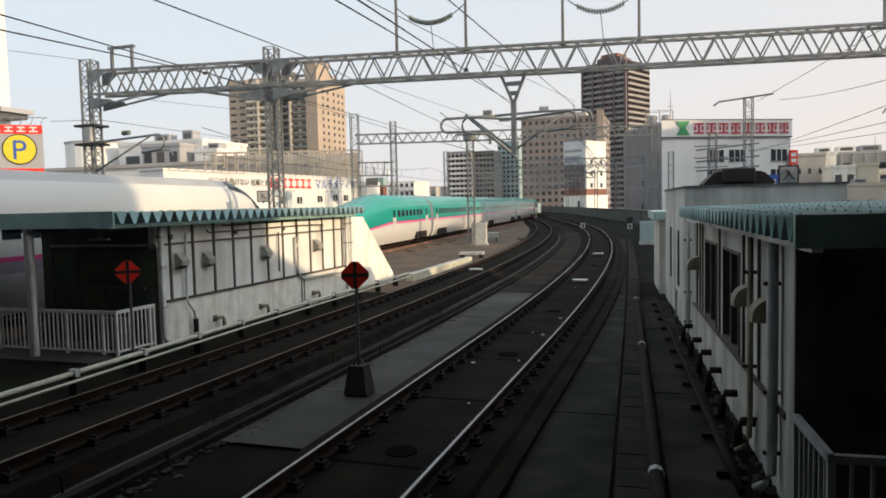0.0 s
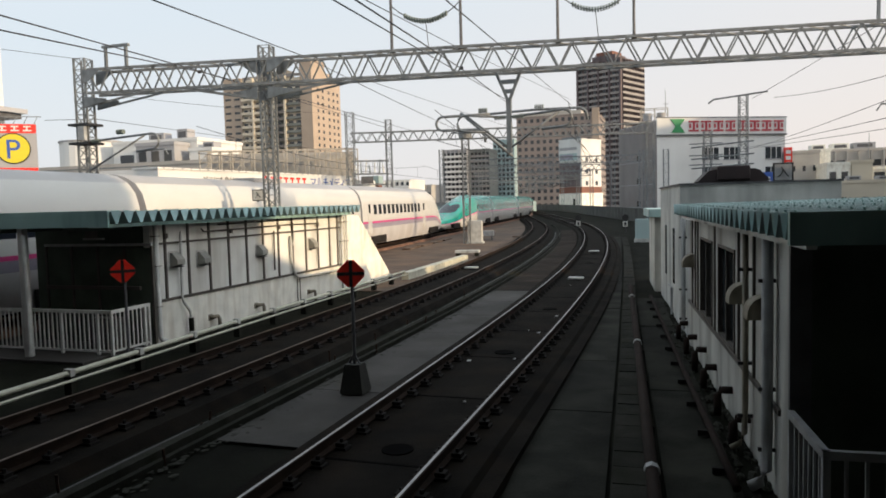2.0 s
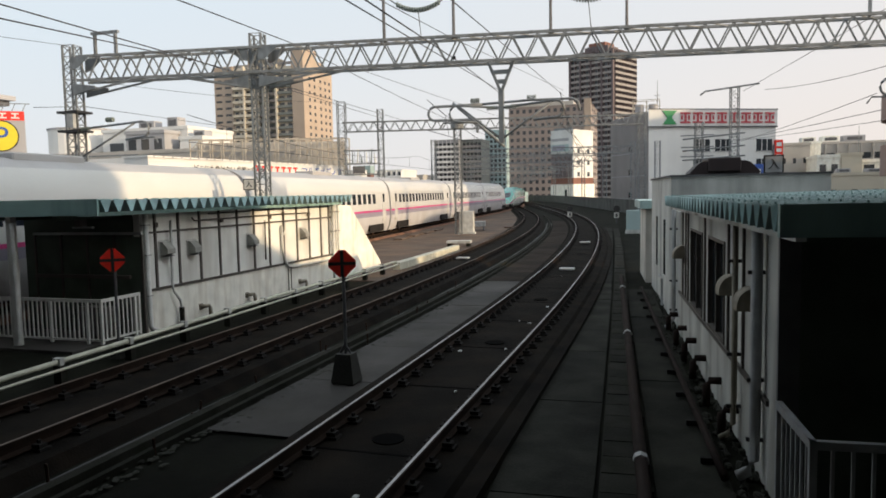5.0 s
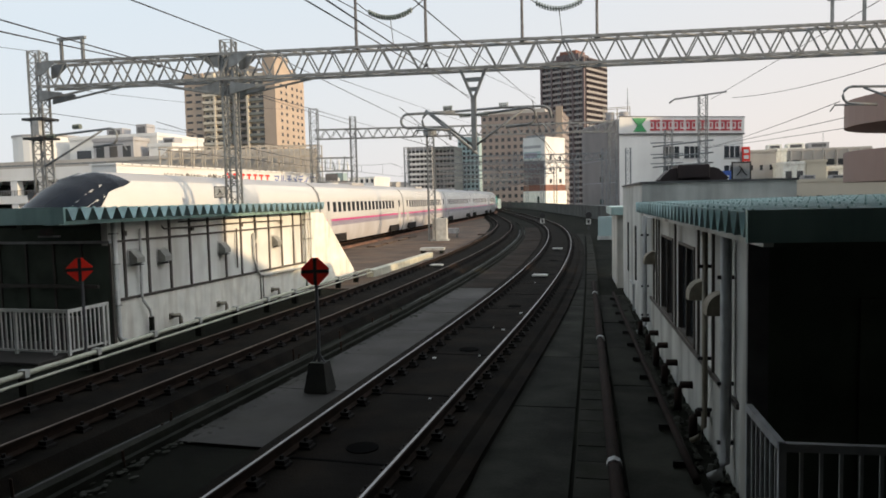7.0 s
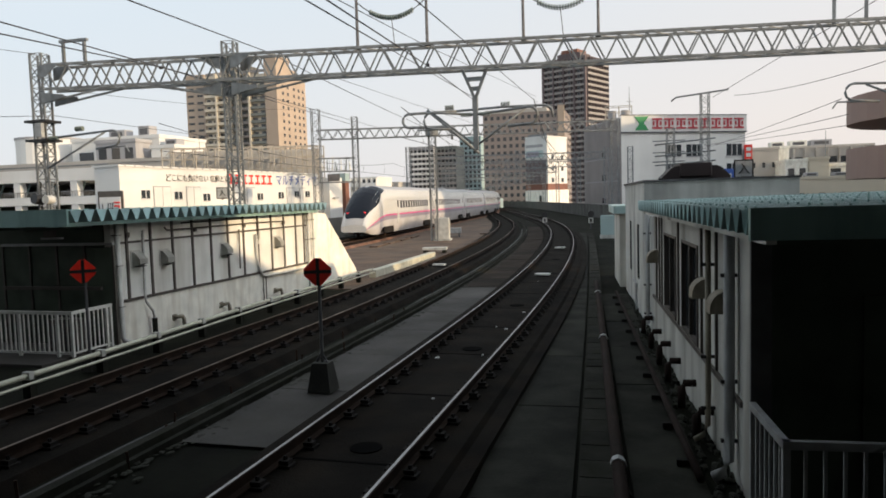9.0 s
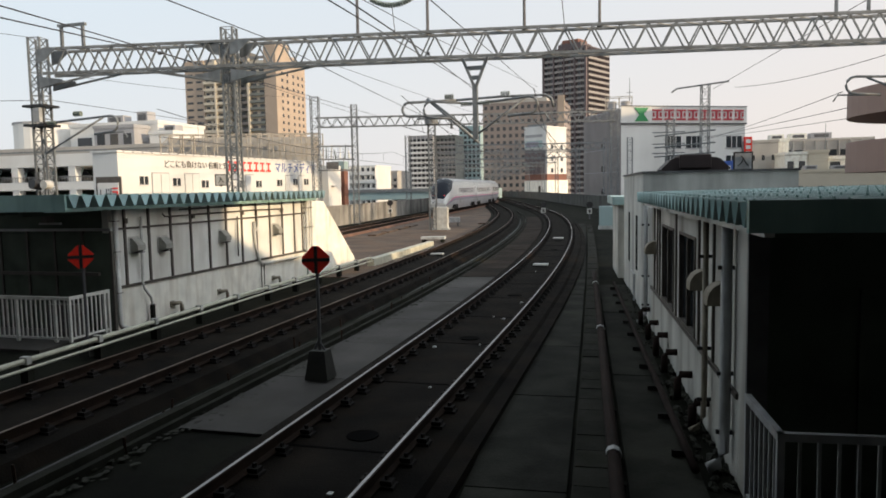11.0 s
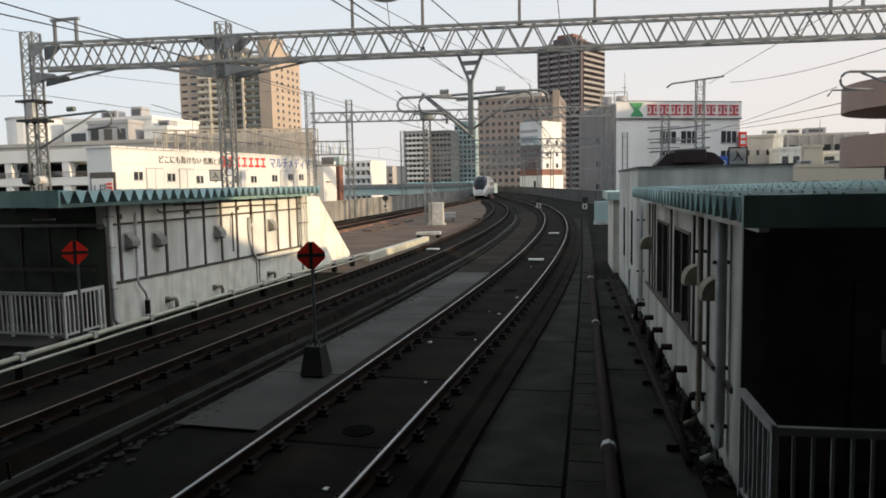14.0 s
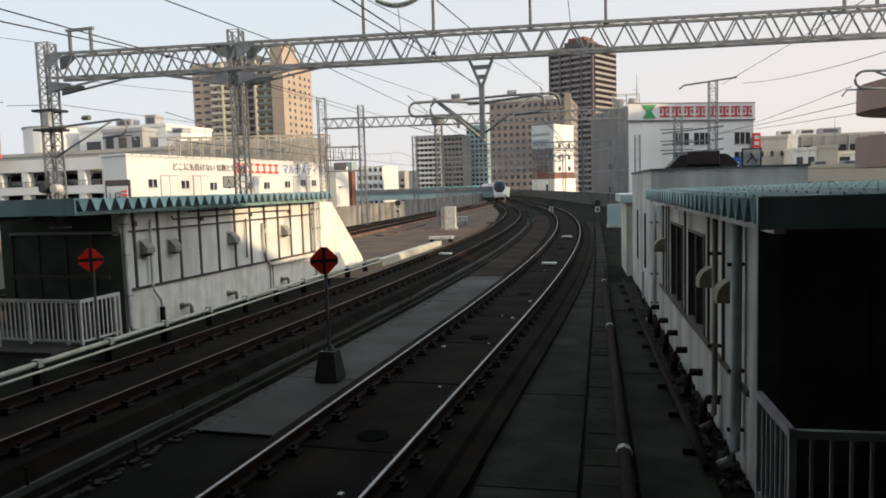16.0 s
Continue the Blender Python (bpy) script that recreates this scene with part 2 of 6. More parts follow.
# ---- building blocks ----
def part(name, bm, material, parent=None, label="", smooth=False):
    me = bpy.data.meshes.new(name)
    bm.normal_update()
    bm.to_mesh(me); bm.free()
    me.materials.append(material)
    if smooth:
        for p in me.polygons:
            p.use_smooth = True
    ob = new(name, me)
    if parent is not None:
        ob.parent = parent
    if label:
        ob["label"] = label
    return ob

def thing(name, label, category, group="", kind="", at=None):
    ob = new(name)
    ob.empty_display_size = 0.2
    if at is not None:
        ob.matrix_world = at
    return tagged(ob, label, category, group, kind)

def attach(ob, parent):
    """Make a thing built in world places a part of another."""
    ob.parent = parent
    ob.matrix_parent_inverse = parent.matrix_basis.inverted()
    for k in ("category", "group"):
        if k in ob:
            del ob[k]
    return ob

def B():
    return bmesh.new()

def box(bm, x0, x1, y0, y1, z0, z1, m=None, bevel=0.0):
    vs = [bm.verts.new((x, y, z)) for z in (z0, z1) for y in (y0, y1) for x in (x0, x1)]
    if m is not None:
        for v in vs:
            v.co = m @ v.co
    fs = [bm.faces.new([vs[i] for i in f]) for f in ((0, 2, 3, 1), (4, 5, 7, 6), (0, 1, 5, 4), (2, 6, 7, 3), (0, 4, 6, 2), (1, 3, 7, 5))]
    if bevel:
        es = list({e for f in fs for e in f.edges})
        bmesh.ops.bevel(bm, geom=es, offset=bevel, segments=1, affect='EDGES')
    return bm

def one(x0, x1, y0, y1, z0, z1, m=None, bevel=0.0):
    return box(B(), x0, x1, y0, y1, z0, z1, m, bevel)

def rod(bm, p0, p1, r, n=6, r1=None):
    p0, p1 = Vector(p0), Vector(p1)
    d = p1 - p0
    if d.length < 1e-6:
        return bm
    q = d.to_track_quat('Z', 'Y')
    r1 = r if r1 is None else r1
    a = [bm.verts.new(p0 + q @ Vector((r * math.cos(2 * math.pi * (k + .5) / n), r * math.sin(2 * math.pi * (k + .5) / n), 0))) for k in range(n)]
    b = [bm.verts.new(p1 + q @ Vector((r1 * math.cos(2 * math.pi * (k + .5) / n), r1 * math.sin(2 * math.pi * (k + .5) / n), 0))) for k in range(n)]
    for k in range(n):
        bm.faces.new((a[k], a[(k + 1) % n], b[(k + 1) % n], b[k]))
    bm.faces.new(list(reversed(a))); bm.faces.new(b)
    return bm

def tube(bm, pts, r, n=8):
    """A tube through the points, with shared rings at the bends."""
    pts = [Vector(p) for p in pts]
    rings = []
    for i, p in enumerate(pts):
        d = (pts[min(i + 1, len(pts) - 1)] - pts[max(i - 1, 0)]).normalized()
        up = Vector((0, 0, 1)) if abs(d.z) < 0.9 else Vector((1, 0, 0))
        u = d.cross(up).normalized(); v = u.cross(d)
        rings.append([bm.verts.new(p + u * (r * math.cos(2 * math.pi * k / n)) + v * (r * math.sin(2 * math.pi * k / n))) for k in range(n)])
    for a, b in zip(rings, rings[1:]):
        for k in range(n):
            bm.faces.new((a[k], b[k], b[(k + 1) % n], a[(k + 1) % n]))
    bm.faces.new(rings[0]); bm.faces.new(list(reversed(rings[-1])))
    bmesh.ops.recalc_face_normals(bm, faces=bm.faces)
    return bm

def prism(bm, poly, y0, y1, axis='y'):
    """A polygon in the plane across an axis, drawn out along it."""
    def at(p, s):
        return (p[0], s, p[1]) if axis == 'y' else ((s, p[0], p[1]) if axis == 'x' else (p[0], p[1], s))
    a = [bm.verts.new(at(p, y0)) for p in poly]; b = [bm.verts.new(at(p, y1)) for p in poly]
    n = len(poly)
    for k in range(n):
        bm.faces.new((a[k], a[(k + 1) % n], b[(k + 1) % n], b[k]))
    bm.faces.new(list(reversed(a))); bm.faces.new(b)
    bmesh.ops.recalc_face_normals(bm, faces=bm.faces)
    return bm

def sag(p0, p1, drop, n=10):
    p0, p1 = Vector(p0), Vector(p1)
    return [p0.lerp(p1, k / n) - Vector((0, 0, drop * 4 * (k / n) * (1 - k / n))) for k in range(n + 1)]

# ---- track lines ----
class Line:
    """A line of track in plan, out of straights and arcs: (length, curvature to the left)."""
    def __init__(self, x, y, heading, segs):
        self.p = [(x, y, heading)]
        for length, k in segs:
            n = max(1, int(length)); d = length / n
            for _ in range(n):
                x, y, h = self.p[-1]
                hm = h + k * d / 2
                self.p.append((x - math.sin(hm) * d, y + math.cos(hm) * d, h + k * d))
        self.s = [0.0]
        for a, b in zip(self.p, self.p[1:]):
            self.s.append(self.s[-1] + math.hypot(b[0] - a[0], b[1] - a[1]))
    def at(self, s):
        i = min(max(int(np.searchsorted(self.s, s)) - 1, 0), len(self.p) - 2)
        f = (s - self.s[i]) / (self.s[i + 1] - self.s[i])
        a, b = self.p[i], self.p[i + 1]
        return tuple(u + (v - u) * f for u, v in zip(a, b))
    def s_of_y(self, y):
        return float(np.interp(y, [q[1] for q in self.p], self.s))
    def off(self, s, d, z=0.0):
        x, y, h = self.at(s)
        return Vector((x + math.cos(h) * d, y + math.sin(h) * d, z))

BEND = [(44, 0), (81, 1 / 343), (76, 0), (230, 1 / 420), (150, 0)]
LINE_R = Line(-3.31, -30, 0, BEND)
LINE_M = Line(-8.13, -30, 0, BEND)
LINE_T = Line(-5.4, -140, math.atan(0.08), [(258.8, 0), (40, 0.11 / 40), (42, 0), (230, 1 / 420), (200, 0)])

def sweep(bm, line, s0, s1, poly, step=1.0):
    """A closed profile (across, up) drawn along a line of track."""
    n = max(1, int((s1 - s0) / step))
    rings = [[bm.verts.new(line.off(s0 + (s1 - s0) * i / n, d, z)) for d, z in poly] for i in range(n + 1)]
    k = len(poly)
    for a, b in zip(rings, rings[1:]):
        for j in range(k):
            bm.faces.new((a[j], a[(j + 1) % k], b[(j + 1) % k], b[j]))
    bm.faces.new(list(reversed(rings[0]))); bm.faces.new(rings[-1])
    bmesh.ops.recalc_face_normals(bm, faces=bm.faces)
    return bm

def rect(d0, d1, z0, z1):
    return [(d0, z0), (d1, z0), (d1, z1), (d0, z1)]

# ---- ground, deck, track ----
tagged(part("ground", one(-1500, 1500, -1200, 2500, -13.0, -12.0), M_GROUND), "grey city ground far below the viaduct", "ground", kind="structure")
deck = tagged(part("floor", sweep(B(), LINE_M, 0, LINE_M.s_of_y(260), rect(-20, 16, -1.4, -0.36), 2.0), M_DECK), "stained concrete deck of the railway viaduct, darkened for shade", "viaduct deck", kind="structure")

tagged(part('pavement', sweep(B(), LINE_M, LINE_M.s_of_y(24), LINE_M.s_of_y(200), rect(-9.5, -1.6, -0.36, -0.33), 1.5), M_LAND), 'brown worn concrete between the diverging tracks', 'pavement', kind='structure')

def make_track(line, near, label, bed=None, head=None):
    tr = thing("railway_track", label, "railway track", "tracks", kind="structure")
    s_end = line.s_of_y(255)
    # M_BED's darkness holds foreground shade besides the oil
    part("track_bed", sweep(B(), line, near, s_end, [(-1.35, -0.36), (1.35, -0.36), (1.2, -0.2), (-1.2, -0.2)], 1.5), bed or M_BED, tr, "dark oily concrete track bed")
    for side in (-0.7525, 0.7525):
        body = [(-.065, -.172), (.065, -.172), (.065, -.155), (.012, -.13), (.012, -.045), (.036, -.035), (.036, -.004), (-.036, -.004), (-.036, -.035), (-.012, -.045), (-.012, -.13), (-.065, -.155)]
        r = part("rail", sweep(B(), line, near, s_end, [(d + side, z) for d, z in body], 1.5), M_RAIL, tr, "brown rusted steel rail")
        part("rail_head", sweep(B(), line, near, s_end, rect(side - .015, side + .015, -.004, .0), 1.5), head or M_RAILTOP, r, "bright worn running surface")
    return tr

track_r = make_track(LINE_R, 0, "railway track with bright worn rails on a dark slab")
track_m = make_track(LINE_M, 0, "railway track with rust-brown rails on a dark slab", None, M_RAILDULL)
track_t = make_track(LINE_T, 60, "railway track with rusty rails beside the parapet wall", M_RUSTBED, M_RAILDULL)

# walkway slabs between the tracks and beside the cable trough
def strip_of_slabs(line, y0, y1, d0, d1, length, label, name="walkway", z=-0.325, mm=None):
    w = thing(name, label, "walkway", kind="structure")
    y = y0
    while y < y1:
        a, b = line.s_of_y(y), line.s_of_y(min(y + length - 0.025, y1))
        part("concrete_slab", sweep(B(), line, a, b, rect(d0, d1, -0.36, z + random.uniform(-.006, .006)), 1.5), mm or M_SLAB, w)
        y += length
    return w

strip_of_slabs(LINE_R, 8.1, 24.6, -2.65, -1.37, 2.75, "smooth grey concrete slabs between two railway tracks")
strip_of_slabs(LINE_R, 24.62, 74, -2.65, -1.37, 2.75, "darker brown stained concrete slabs between two railway tracks", mm=M_SLABB)
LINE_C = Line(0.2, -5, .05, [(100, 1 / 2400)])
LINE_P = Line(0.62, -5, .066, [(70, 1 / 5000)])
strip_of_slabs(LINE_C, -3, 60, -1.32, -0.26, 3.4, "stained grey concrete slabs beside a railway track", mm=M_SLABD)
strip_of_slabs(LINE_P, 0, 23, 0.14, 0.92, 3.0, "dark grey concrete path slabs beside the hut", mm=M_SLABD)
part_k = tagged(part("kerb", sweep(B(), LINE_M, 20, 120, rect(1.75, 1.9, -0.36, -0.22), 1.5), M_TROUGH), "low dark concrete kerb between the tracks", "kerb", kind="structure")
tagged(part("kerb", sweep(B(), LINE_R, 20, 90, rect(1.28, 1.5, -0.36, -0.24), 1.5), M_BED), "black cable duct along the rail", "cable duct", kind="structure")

# cable trough with lids
trough = thing("cable_trough", "concrete cable trough with worn grey lids", "cable trough", kind="structure")
part("trough_body", sweep(B(), LINE_C, 3, 62, rect(-0.2, 0.2, -0.36, -0.2), 1.5), M_TROUGH, trough)
y = 0.0
while y < 56:
    s = 5 + y
    part("lid", sweep(B(), LINE_C, s, s + 0.48, rect(-0.18, 0.18, -0.2, -0.15 + random.uniform(-.008, .008)), 0.5), M_TROUGH, trough)
    y += 0.5
pipe = thing("drain_pipe", "long brown iron pipe on the deck", "pipe")
part("pipe", tube(B(), [LINE_P.off(s, 0, -0.16) for s in np.arange(3.5, 30, 0.8)], 0.075), M_RPIPE, pipe, smooth=True)
for s in (12.9, 20, 27):
    part("collar", tube(B(), [LINE_P.off(s, 0, -0.16), LINE_P.off(s + 0.12, 0, -0.16)], 0.09), M_PIPE, pipe, "pale pipe collar")
for s in np.arange(5, 30, 2.4):
    q = LINE_P.off(float(s), 0, 0)
    part("saddle", one(q.x - .1, q.x + .1, q.y - .05, q.y + .05, -0.36, -0.16), M_TROUGH, pipe)

# parapet walls
def parapet(line, d, y0, y1, z1, label, mm=None):
    w = thing("parapet_wall", label, "parapet wall", kind="structure")
    s, se = line.s_of_y(y0), line.s_of_y(y1)
    while s < se:
        part("wall_panel", sweep(B(), line, s, s + 4.96, rect(d - .12, d + .12, -1.3, z1), 2.5), mm or M_WALL, w)
        part("coping", sweep(B(), line, s, s + 4.98, rect(d - .17, d + .17, z1, z1 + .12), 2.5), mm or M_WALL, w)
        s += 5.0
parapet(LINE_T, -4.5, -60, 250, 1.35, "streaked grey concrete parapet wall")
# Unseen wall behind the huts, added to shade the two near tracks
parapet(LINE_R, 8.9, 29, 74, 3.1, "unseen grey wall behind the huts, shading tracks", M_WALLD)
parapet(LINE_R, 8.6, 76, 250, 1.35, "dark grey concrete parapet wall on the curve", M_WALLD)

# ---- folded plate roof ----
def folded_roof(parent, x0, x1, y0, y1, ztop, depth, pitch, slope=0.0):
    """Folded steel plate, its folds running along x; its ends show as a zigzag."""
    bm = B()
    n = int(round((y1 - y0) / pitch)); p = (y1 - y0) / n
    prof = []
    for k in range(n):
        y = y0 + k * p
        prof += [(y, ztop), (y + .16 * p, ztop), (y + .5 * p, ztop - depth), (y + .66 * p, ztop - depth)]
    prof.append((y1, ztop))
    t = 0.008
    up0 = [bm.verts.new((x0, y, z)) for y, z in prof]; up1 = [bm.verts.new((x1, y, z + slope)) for y, z in prof]
    dn0 = [bm.verts.new((x0, y, z - t)) for y, z in prof]; dn1 = [bm.verts.new((x1, y, z - t + slope)) for y, z in prof]
    for a, b, c, d in ((up0, up1, dn0, dn1),):
        for k in range(len(prof) - 1):
            bm.faces.new((a[k], b[k], b[k + 1], a[k + 1])); bm.faces.new((c[k], c[k + 1], d[k + 1], d[k]))
            bm.faces.new((a[k], a[k + 1], c[k + 1], c[k])); bm.faces.new((b[k], d[k], d[k + 1], b[k + 1]))
    bmesh.ops.recalc_face_normals(bm, faces=bm.faces)
    bolts = B()
    for k in range(n):
        yv = y0 + (k + .08) * p
        for q in range(int((x1 - x0) / .62)):
            xv = x0 + .12 + .62 * q
            zv = ztop + slope * (xv - x0) / (x1 - x0)
            box(bolts, xv - .009, xv + .009, yv - .009, yv + .009, zv, zv + .022)
    tagged(part("roof_bolts", bolts, M_DGREEN, parent, "small green roof bolts"), kind="stuff")
    return part("roof_sheet", bm, M_GREEN, parent, "green folded steel plate roof")

def railing(parent, pts, z0, z1, step, mat_, post_every=8):
    """Pickets between two rails along a run of points."""
    for (xa, ya), (xb, yb) in zip(pts, pts[1:]):
        L = math.hypot(xb - xa, yb - ya); n = int(L / step)
        d = Vector((xb - xa, yb - ya, 0)) / L
        a = math.degrees(math.atan2(d.y, d.x))
        m = pose(xa, ya, 0, 0, 0, a)
        part("top_rail", one(-.03, L + .03, -.03, .03, z1 - .07, z1, m), mat_, parent)
        part("bottom_rail", one(0, L, -.02, .02, z0 + .06, z0 + .1, m), mat_, parent)
        for k in range(n + 1):
            u = L * k / n
            if k % post_every == 0 or k == n:
                part("post", one(u - .03, u + .03, -.028, .028, z0, z1 - .07, m), mat_, parent)
            else:
                part("picket", one(u - .014, u + .014, -.012, .012, z0 + .1, z1 - .07, m), mat_, parent)

def hood_vent(parent, x, y, z, w, h, d, sx):
    """A rounded sheet-metal hood on a wall at x, opening downward; sx is the way it stands out."""
    arc = [(x + sx * d * math.sin(k * math.pi / 12), z + h * .2 + h * .8 * math.cos(k * math.pi / 12)) for k in range(7)]
    bm = prism(B(), arc + [(x + sx * d, z), (x, z)], y - w / 2, y + w / 2)
    return part("vent_hood", bm, M_STEELW if sx > 0 else M_HOOD, parent, "weathered sheet metal vent hood")

def box_hood(parent, x, y, z):
    """A square sheet-metal hood with a sloping top, open below, on a wall at x."""
    w, h, d = .28, .30, .23
    bm = prism(B(), [(x, z + h), (x + .07, z + h), (x + d, z + h * .45), (x + d, z + .02), (x + .05, z - .04), (x, z - .04)], y - w / 2, y + w / 2)
    v = part("vent_hood", bm, M_HOODW, parent, "pale grey sheet metal vent hood")
    part("vent_mouth", one(x + .03, x + d - .02, y - w / 2 + .02, y + w / 2 - .02, z - .048, z - .03), M_BLACK, v)
    part("vent_flange", one(x, x + .012, y - w / 2 - .04, y + w / 2 + .04, z - .08, z + h + .04), M_STEELW, v)

# ---- hut on the far platform ----
hl = thing("hut", "long low white panelled hut with green folded roof", "hut")
XW = -11.6
part("plinth_wall", one(XW - .2, XW, 13.65, 23.6, -0.36, 0.66), M_CREAM, hl, "stained cream rendered plinth")
ys = [14.16 + 0.855 * k for k in range(11)] + [23.33]
for a, b in zip([13.65] + ys, ys + [23.6]):
    if b - a < .1:
        continue
    part("wall_panel", one(XW - .18, XW - .01, a + .012, b - .012, 0.66, 2.03), M_PANEL, hl)
    part("wall_panel", one(XW - .18, XW - .01, a + .012, b - .012, 2.04, 2.5), M_PANEL, hl)
for a in ys:
    part("batten", one(XW - .03, XW + .025, a - .035, a + .035, 0.7, 2.5), M_BATTEN, hl)
part("sill_strip", one(XW - .03, XW + .03, 13.6, 23.6, 0.635, 0.7), M_BATTEN, hl)
part("upper_strip", one(XW - .03, XW + .022, 13.6, 23.6, 2.0, 2.05), M_BATTEN, hl)
part("end_wall", one(XW - 3.4, XW - .2, 13.65, 13.8, -0.36, 2.5), M_DARKIN, hl, "green boarded end wall, porch shade in its colour")
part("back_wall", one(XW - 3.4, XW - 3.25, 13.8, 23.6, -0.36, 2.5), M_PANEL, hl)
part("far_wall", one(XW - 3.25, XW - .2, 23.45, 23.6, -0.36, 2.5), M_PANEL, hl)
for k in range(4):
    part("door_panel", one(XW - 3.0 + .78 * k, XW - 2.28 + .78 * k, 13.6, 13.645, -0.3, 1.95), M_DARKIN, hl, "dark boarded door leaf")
for k in range(5):
    part("door_frame", one(XW - 3.06 + .78 * k, XW - 3.01 + .78 * k, 13.58, 13.648, -0.3, 2.0), M_BATTEN, hl)
part("door_head", one(XW - 3.06, XW + .1, 13.57, 13.648, 2.0, 2.06), M_PIPE, hl, "grey door head")
wing = [(23.62, -0.36), (28.3, -0.36), (28.1, 0.0), (25.2, 2.42), (23.62, 2.46)]
part("wing_wall", prism(B(), wing, XW - .2, XW, 'x'), M_CREAM, hl, "sloping cream wing wall")
folded_roof(hl, -15.4, -10.95, 11.75, 24.0, 2.82, 0.25, 0.365)
part("fascia", one(-15.4, -10.93, 11.68, 11.735, 2.5, 2.84), M_DGREEN, hl, "dark green steel fascia")
part("eave_beam", one(XW + .04, -11.2, 11.8, 23.7, 2.48, 2.56), M_DGREEN, hl)
for xx in (-13.9, -12.1):
    part("soffit_beam", one(xx - .06, xx + .06, 11.75, 13.6, 2.4, 2.55), M_DARKIN, hl)
for yy, r_ in ((13.74, .062), (23.5, .05), (23.9, .04)):
    part("downpipe", tube(B(), [(XW + .1, yy, 2.5), (XW + .1, yy, -0.15), (XW + .13, yy + .03, -0.24), (XW + .22, yy + .1, -0.28)], r_), M_STEELW, hl, smooth=True)
    for z in (.55, 1.5, 2.2):
        part("pipe_clip", one(XW, XW + .165, yy - r_ - .012, yy + r_ + .012, z, z + .03), M_HOODW, hl)
for yy, zz in ((14.16, 2.2), (16.8, 2.2), (19.3, 2.2), (21.8, 2.2)):
    part("conduit_box", one(XW + .02, XW + .07, yy - .05, yy + .05, zz - .06, zz + .06), M_BATTEN, hl)
part("wall_pipe", tube(B(), [(XW + .03, 14.72, 2.25), (XW + .1, 14.66, 2.27), (XW + .1, 14.62, 2.2), (XW + .09, 14.6, 0.72), (XW + .1, 14.62, 0.55), (XW + .12, 14.82, 0.3), (XW + .12, 14.86, 0.1)], 0.034), M_STEELW, hl, smooth=True)
part("pipe_sleeve", tube(B(), [(XW + .12, 14.86, 0.12), (XW + .12, 14.86, -.34)], .062), M_TROUGH, hl, "dark rusty pipe sleeve")
part("wall_pipe", tube(B(), [(XW + .06, 15.5, 2.32), (XW + .06, 15.6, 2.24), (XW + .06, 19.8, 2.26), (XW + .06, 21.65, 2.24), (XW + .06, 21.76, 2.14), (XW + .06, 21.76, 1.84)], 0.02), M_BATTEN, hl)
part("wall_pipe", tube(B(), [(XW + .06, 21.74, 1.44), (XW + .06, 21.74, 0.95)], .022), M_BATTEN, hl)
part("wall_pipe", tube(B(), [(XW + .06, 16.2, 2.40), (XW + .06, 19.95, 2.42), (XW + .06, 20.1, 2.3), (XW + .06, 20.1, 2.0)], .018), M_BATTEN, hl)
part("wall_pipe", tube(B(), [(XW + .07, 19.92, 1.9), (XW + .07, 19.95, 1.1), (XW + .07, 20.02, 0.8), (XW + .07, 20.25, 0.58), (XW + .07, 20.5, 0.53), (XW + .07, 23.2, 0.5)], 0.042), M_STEELW, hl, smooth=True)
part("wall_pipe", tube(B(), [(XW + .07, 20.13, 2.0), (XW + .07, 20.1, 1.75), (XW + .07, 20.02, 1.6)], .03), M_STEELW, hl, smooth=True)
part("wall_pipe", tube(B(), [(XW + .06, 18.97, 2.1), (XW + .06, 18.95, 0.92)], 0.024), M_BATTEN, hl)
for yy in (20.28, 20.45):
    part("wall_pipe", tube(B(), [(XW + .05, yy, .5), (XW + .05, yy, -.3)], .016), M_BATTEN, hl)
for yy, zz in ((14.45, 1.48), (15.5, 1.43), (18.2, 1.43), (21.32, 1.44)):
    box_hood(hl, XW, yy, zz)
for yy in (15.9, 18.05, 21.2):
    part("wall_spout", tube(B(), [(XW, yy - .12, -.02), (XW + .14, yy - .12, 0.0), (XW + .16, yy, 0.0), (XW + .16, yy + .06, -.08), (XW + .16, yy + .07, -0.32)], 0.05), M_HOOD, hl, "rusty drain spout", smooth=True)
    part("spout_flange", one(XW, XW + .02, yy - .2, yy - .04, -.1, .06), M_HOOD, hl)
part("threshold", one(-15.4, XW - .1, 11.6, 13.6, -0.36, -0.3), M_SLAB, hl)
fl = thing("fence", "white painted picket fence at the hut end", "fence", "fences")
railing(fl, [(XW - 4.4, 12.35), (XW, 12.35), (XW, 13.5)], -0.3, 0.68, 0.125, M_FENCE)
part("lamp_bracket", one(XW - .9, XW - .35, 12.6, 12.66, 2.2, 2.24), M_PIPE, hl)
part("porch_lamp", one(XW - .75, XW - .6, 12.52, 12.72, 2.24, 2.4), M_BATTEN, hl)
part("wall_ledge", one(XW - 3.0, XW - .22, 13.5, 13.57, .98, 1.06), M_BATTEN, hl)
cl = thing("column", "pale green steel canopy post", "post")
part("shaft", one(-13.5, -13.36, 11.82, 11.96, -0.36, 2.5), M_STEELW, cl)
part("downpipe", tube(B(), [(-13.3, 11.8, 2.35), (-13.28, 11.78, 2.2), (-13.25, 11.76, -0.1), (-13.2, 11.7, -0.25)], 0.05), M_STEELW, cl, smooth=True)
acu = thing("air_conditioner", "grey air conditioner unit behind the fence", "air conditioner")
part("casing", one(-12.75, -12.0, 12.9, 13.2, -0.3, 0.4), M_BATTEN, acu)
